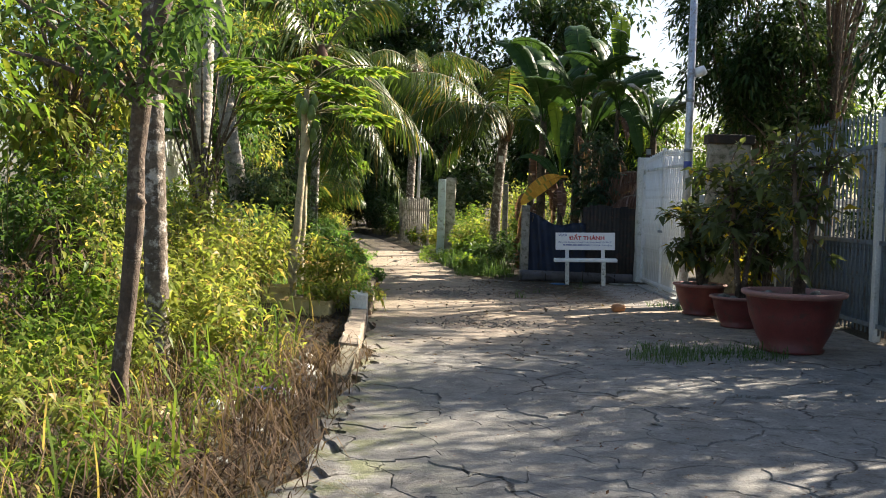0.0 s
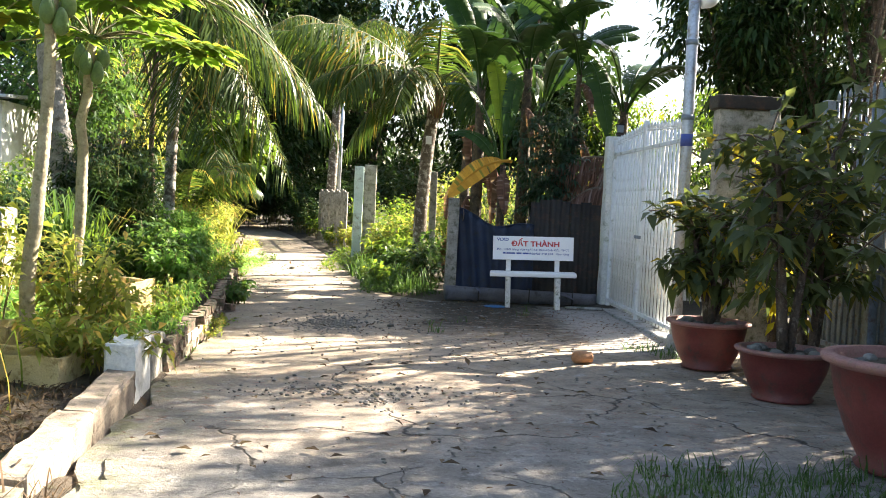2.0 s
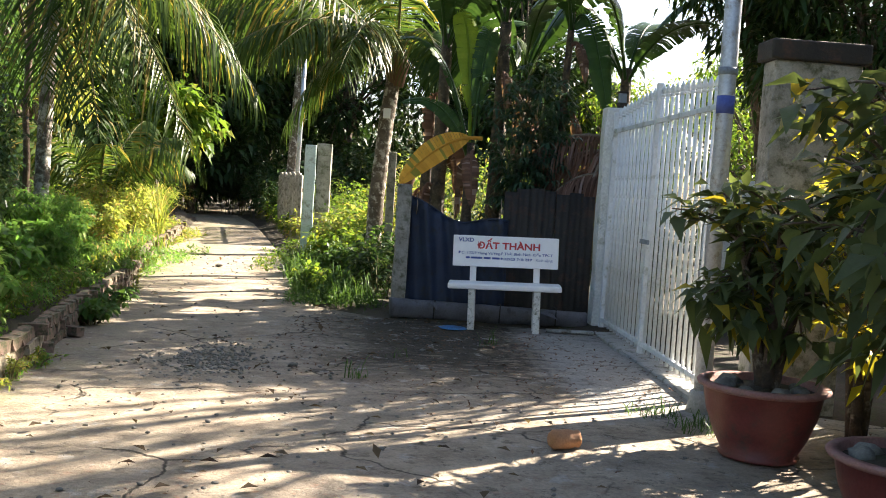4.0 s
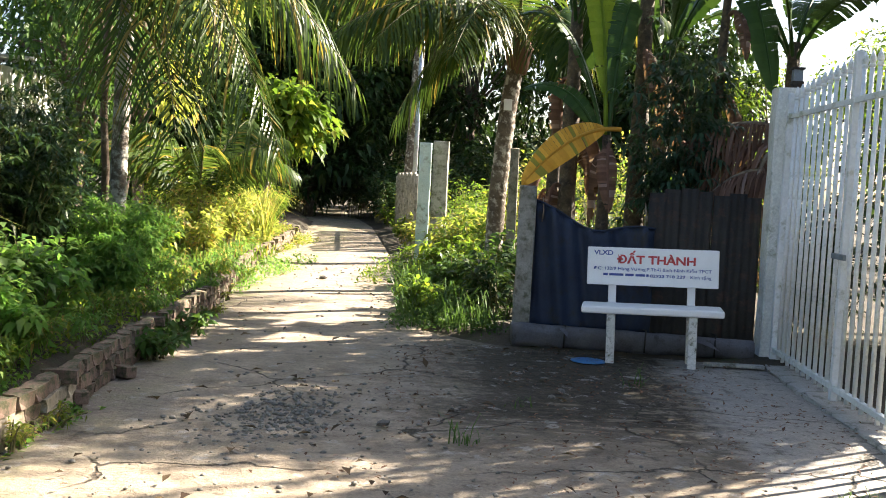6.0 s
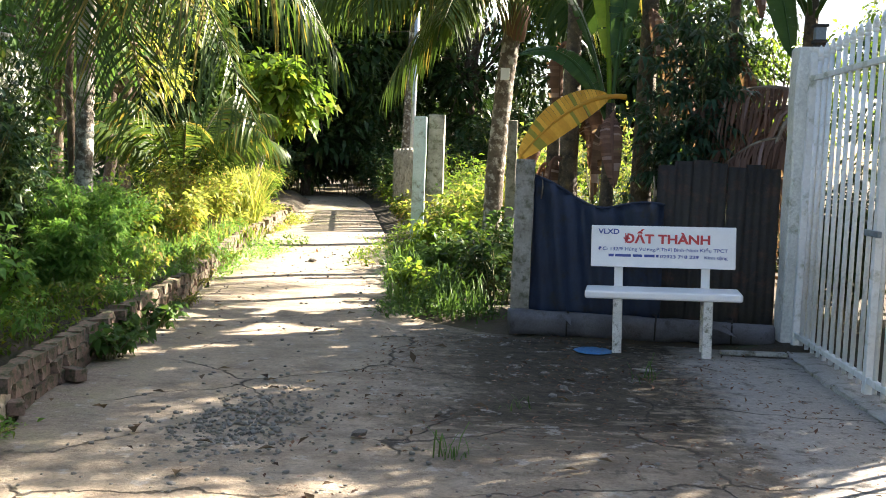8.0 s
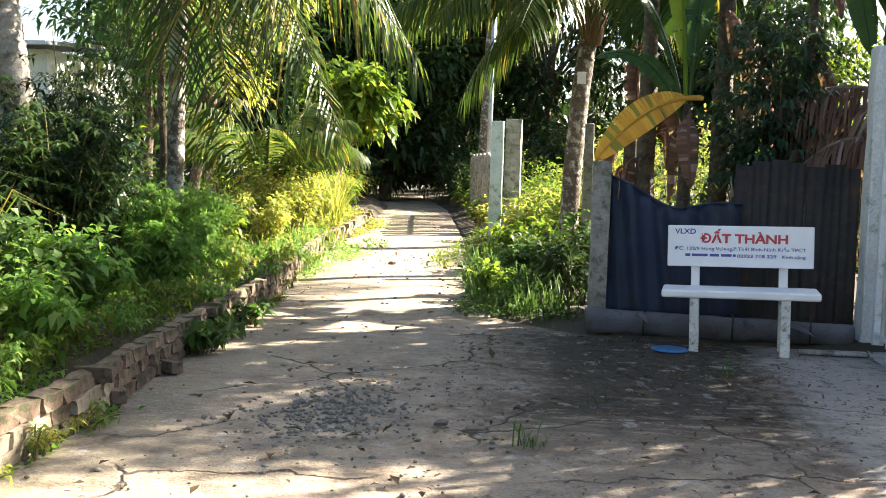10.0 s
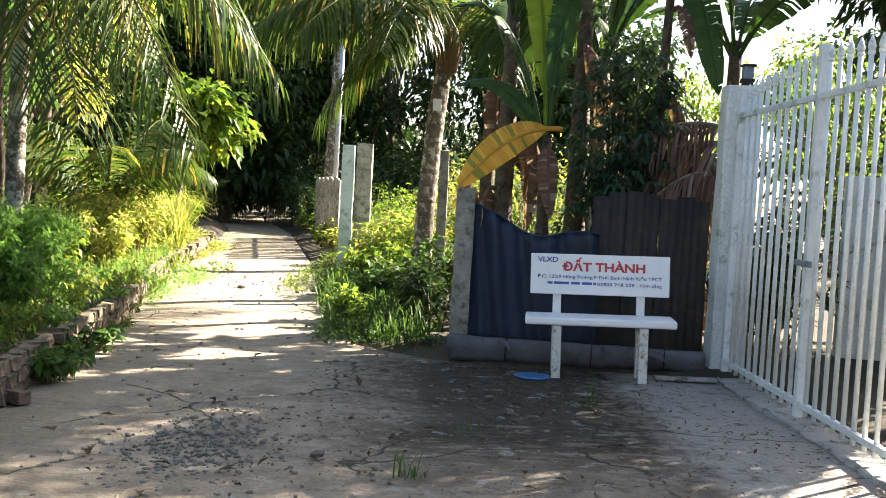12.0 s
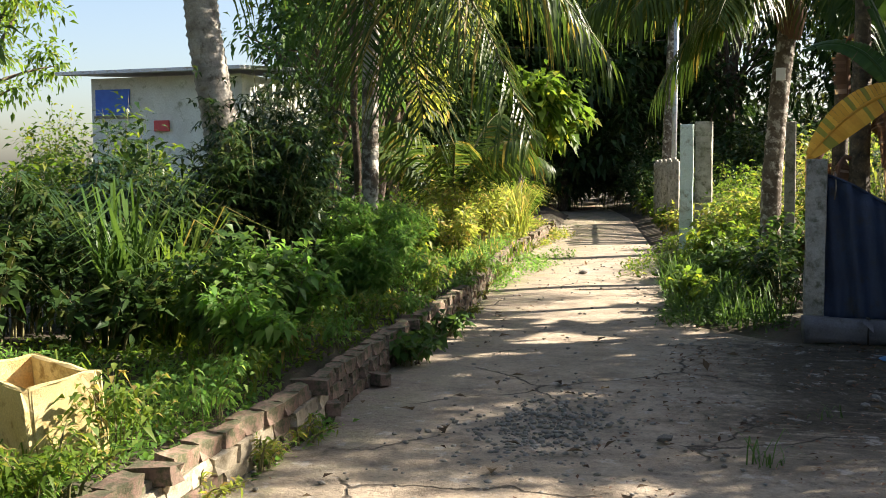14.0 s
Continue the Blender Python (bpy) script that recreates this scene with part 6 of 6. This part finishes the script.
banana((4.3, 22.0, 0), 3.1, 0.15, [(k * 60, 1.5, 1.0 - 0.3 * (k % 3), 0.48, L) for k in range(6)], "banana plant behind the gate pillar")
for (x, y, h, sp) in ((2.85, 20.75, 3.9, 0.32), (3.15, 20.9, 3.4, 0.34), (2.95, 20.6, 2.3, 0.22)):
    bush((x, y, 0), sp, h, 9, 27, 0.16, M_BLUISH, "dark climbing shrub with fingered leaves among bananas", "cassava_shrub", "shrub", "dark climbers", 0.30, 0.5, low=0.38, palmate=6, stem_r=0.01)
# the first three bushes are added to keep sun off the hedge foot
for (x, y, h, sp) in ((2.4, 22.4, 1.9, 0.5), (3.0, 23.1, 2.4, 0.6), (3.7, 23.4, 2.6, 0.6), (1.9, 20.9, 1.0, 0.4), (2.4, 21.6, 1.1, 0.5), (3.3, 21.3, 1.2, 0.5), (1.3, 21.2, 1.0, 0.4), (3.7, 21.4, 1.4, 0.5)):
    bush((x, y, 0), sp, h, 12, 30, 0.12, M_DARK, "dark undergrowth below the banana plants", "undergrowth", "shrub", "undergrowth by the bananas", 0.4)
hedge = ((0.5, 21.5, 0.45, 0.4, M_GREEN), (0.85, 23.4, 0.8, 0.35, M_GREEN), (1.2, 21.9, 0.8, 0.35, M_DARK), (0.5, 24.4, 0.8, 0.4, M_GREEN), (0.7, 25.6, 0.9, 0.4, M_GREEN), (1.75, 23.4, 1.1, 0.4, M_MID), (1.8, 25.2, 1.4, 0.5, M_GREEN), (0.5, 26.8, 1.1, 0.5, M_GREEN), (0.85, 27.8, 1.3, 0.45, M_GREEN), (-0.1, 29.4, 0.9, 0.45, M_BRIGHT), (-0.5, 31.2, 0.9, 0.45, M_BRIGHT), (-0.9, 33.2, 0.8, 0.4, M_GREEN), (0.7, 30.0, 1.6, 0.6, M_GREEN), (1.7, 28.2, 2.3, 0.8, M_BRIGHT), (2.7, 26.2, 2.8, 0.9, M_BRIGHT), (2.7, 24.4, 2.6, 0.9, M_GREEN), (0.75, 29.0, 1.6, 0.35, M_GREEN), (1.25, 26.8, 1.5, 0.4, M_BRIGHT), (0.6, 33.0, 1.7, 0.8, M_GREEN), (2.2, 31.0, 2.8, 0.9, M_BRIGHT), (-0.2, 36.5, 1.8, 0.8, M_GREEN), (3.6, 24.2, 2.3, 0.9, M_GREEN), (3.4, 28.5, 2.6, 1.0, M_BRIGHT), (4.6, 26.4, 3.0, 1.0, M_GREEN), (3.2, 33.5, 2.8, 1.0, M_GREEN), (1.75, 26.4, 2.3, 0.4, M_BRIGHT), (1.9, 25.6, 2.6, 0.35, M_GREEN), (0.35, 27.4, 1.0, 0.3, M_GREEN), (0.6, 26.2, 1.3, 0.4, M_BRIGHT), (0.7, 22.9, 0.7, 0.3, M_MID), (1.25, 22.9, 0.9, 0.3, M_MID))
for (x, y, h, sp, mat) in hedge:
    bush((x, y, 0.02), sp, h, 16, 44, 0.12, mat, "leafy green hedge plant on the lane's garden side", "hedge_bush", "bush", "hedge", 0.42, 0.3, stem_r=0.007)
for (x, y) in ((0.62, 20.75), (0.9, 21.1), (0.5, 21.6), (0.35, 22.6), (0.15, 24.2), (1.05, 20.5), (0.25, 23.4)):
    grass((x, y, 0), 0.3, 90, 0.42, M_MID, "green roadside grass tuft", "grass_tuft", "grass", 0.007, "", 0.8)
for (x, y, s, h, n) in ((2.1, 10.1, 0.36, 0.16, 260), (2.7, 10.35, 0.45, 0.14, 260), (3.1, 10.5, 0.35, 0.14, 180), (2.35, 10.6, 0.35, 0.12, 160), (3.4, 15.1, 0.22, 0.11, 110), (1.2, 16.2, 0.10, 0.2, 22), (2.35, 18.2, 0.10, 0.18, 18), (1.5, 17.2, 0.1, 0.12, 14), (3.2, 15.5, 0.2, 0.1, 70)):
    grass((x, y, -0.02), s, n, h, M_MID, "low grass tuft growing through the worn lane", "grass_tuft", "grass", 0.0035, "", 1.2)

# trees of the yard, crowns placed to shade the lane; three are added out of view
tree((7.2, 19.9, 0), (-0.1, -0.4, 5.4), 0.09, ((-0.3, -1.9, 6.5), (2.0, 1.6, 1.2)), 50, 75, 0.19, M_DARK, M_BARK, "unseen thin-stemmed tree added behind the house to shade the lane", "shade_tree", 0.6, 0.32, "yard trees")
tree((6.3, 22.5, 0), (0.1, 0, 3.0), 0.16, ((0.0, -1.1, 5.1), (2.1, 1.5, 1.8)), 80, 150, 0.19, M_DARK, M_BARK, "dark mango tree behind the gate", "mango_tree", 0.6, 0.3, "yard trees")
tree((7.0, 20.75, 0), (0.1, 0, 2.6), 0.16, ((-0.3, 0.1, 4.05), (1.3, 1.9, 1.45)), 85, 130, 0.19, M_DARK, M_BARK, "dark fruit tree beside the yard house", "mango_tree", 0.55, 0.3, "yard trees")
tree((7.5, 14.7, 0), (0.1, 0, 2.4), 0.17, ((-0.1, 0, 4.2), (1.7, 1.7, 1.7)), 80, 120, 0.18, M_DARK, M_BARK, "dark mango tree in the yard before the house", "mango_tree", 0.62, 0.3, "yard trees")
tree((7.4, 12.0, 0), (0.1, 0, 2.4), 0.18, ((-0.2, 0, 4.6), (2.0, 2.0, 1.8)), 90, 120, 0.18, M_DARK, M_BARK, "dark mango tree in the yard behind the fence", "mango_tree", 0.62, 0.3, "yard trees")
tree((7.6, 9.2, 0), (0.1, 0, 2.4), 0.18, ((0, 0, 5.0), (2.0, 2.2, 1.8)), 76, 120, 0.18, M_DARK, M_BARK, "unseen dense dark tree added in the yard to shade the lane", "mango_tree", 0.62, 0.3, "yard trees")
tree((7.2, 5.4, 0), (0.1, 0, 2.4), 0.18, ((0, 0, 4.9), (2.0, 2.2, 1.8)), 70, 110, 0.18, M_DARK, M_BARK, "unseen dark tree added in the yard to shade the lane", "mango_tree", 0.62, 0.3, "yard trees")
# the tall shrubs near y 20 are added to block low sun through the gate
for (x, y, h) in ((5.7, 8.0, 2.2), (5.8, 10.4, 2.4), (5.7, 12.9, 2.5), (5.9, 14.6, 2.3), (6.6, 9.2, 2.8), (6.6, 11.6, 2.8), (6.7, 14.0, 2.8), (6.4, 6.5, 2.6), (4.5, 21.0, 1.9), (4.3, 20.5, 1.5), (5.7, 19.9, 2.5), (6.4, 20.1, 2.8), (5.4, 21.2, 2.6)):
    bush((x, y, 0), 0.7, h, 18, 50, 0.15, M_DARK, "dark shrub inside the yard fence", "yard_shrub", "shrub", "yard shrubs", 0.36)


# ---- dead palm thatch and wires ----
def dead_fronds():
    for k, (x, y, z, dx, dz) in enumerate(((3.95, 20.75, 1.95, -0.9, -0.35), (3.95, 20.9, 1.8, -0.8, -0.5), (3.9, 20.6, 1.65, -0.7, -0.25), (4.0, 21.0, 2.1, -1.0, -0.2), (3.8, 20.7, 1.85, -0.3, -0.8))):
        ob = thing("dead_palm_frond", (x, y, z), "withered brown palm frond piled over the back fence", "palm frond", "dead fronds")
        ribs, leaves = frond_shape((0, 0, 0), (dx, -0.15 * k + 0.2, dz), 0.25, 0.45, 34, 1.1, 0.016)
        part("leaflet_fringe", leaves, M_BROWNLEAF, ob)
        part("rib", ribs, M_WOOD, ob)


dead_fronds()
for (a, b, sag) in (((-0.9, 34.66, 4.2), (-8.0, 36.0, 4.6), 0.35), ((-0.9, 34.66, 4.0), (1.2, 24.8, 4.4), 0.3), ((3.57, 15.68, 5.6), (-2.9, 21.3, 4.4), 0.4)):
    mid = (np.array(a) + np.array(b)) / 2 - [0, 0, sag]
    tagged(part("cable", tube(bezier(a, mid, b, 24), 0.007, 5), M_SHEET), "thin dark cable slung across the lane", "cable", "cables")


# ---- rubble and scraps on the broken lane edge ----
def rubble_bit(x, y, r, material, label):
    bm = bmesh.new()
    bmesh.ops.create_icosphere(bm, subdivisions=2, radius=r)
    off = Vector(rng.uniform(0, 50, 3))
    for q in bm.verts:
        q.co *= 1 + 0.55 * noise.noise(q.co / r * 0.9 + off)
        q.co.z *= 0.62
    ob = part("rubble", bm, material)
    ob.matrix_world = pose(*on_ground(x, y, 0.45 * r), 0, 0, float(rng.uniform(0, 360)))
    tagged(ob, label, "rubble", "rubble at the lane edge")


for k in range(26):
    y = 6.2 + 0.15 * k + float(rng.uniform(-0.1, 0.1))
    x = -0.98 - 0.5 * float(rng.uniform(0, 1)) - 0.012 * (y - 6)
    rubble_bit(x, y, float(rng.uniform(0.04, 0.10)), (M_OLDCEMENT, M_WHITEWASH, M_BRICK, M_MORTAR)[k % 4], ("lump of broken grey cement among dead straw", "white plaster lump among dead straw", "broken brick lump among dead straw", "dirty mortar lump among dead straw")[k % 4])
scrap = part("plastic_scrap", boxed(-0.07, 0.07, -0.05, 0.05, 0, 0.03, 0.012), M_BLUE)
bmx = scrap.data
for q in bmx.vertices:
    q.co.z += 0.05 * noise.noise(q.co * 14)
scrap.matrix_world = pose(*on_ground(-1.38, 8.13, 0.08), 12, -8, 30)
tagged(scrap, "crumpled bright blue plastic scrap on dead straw", "litter")
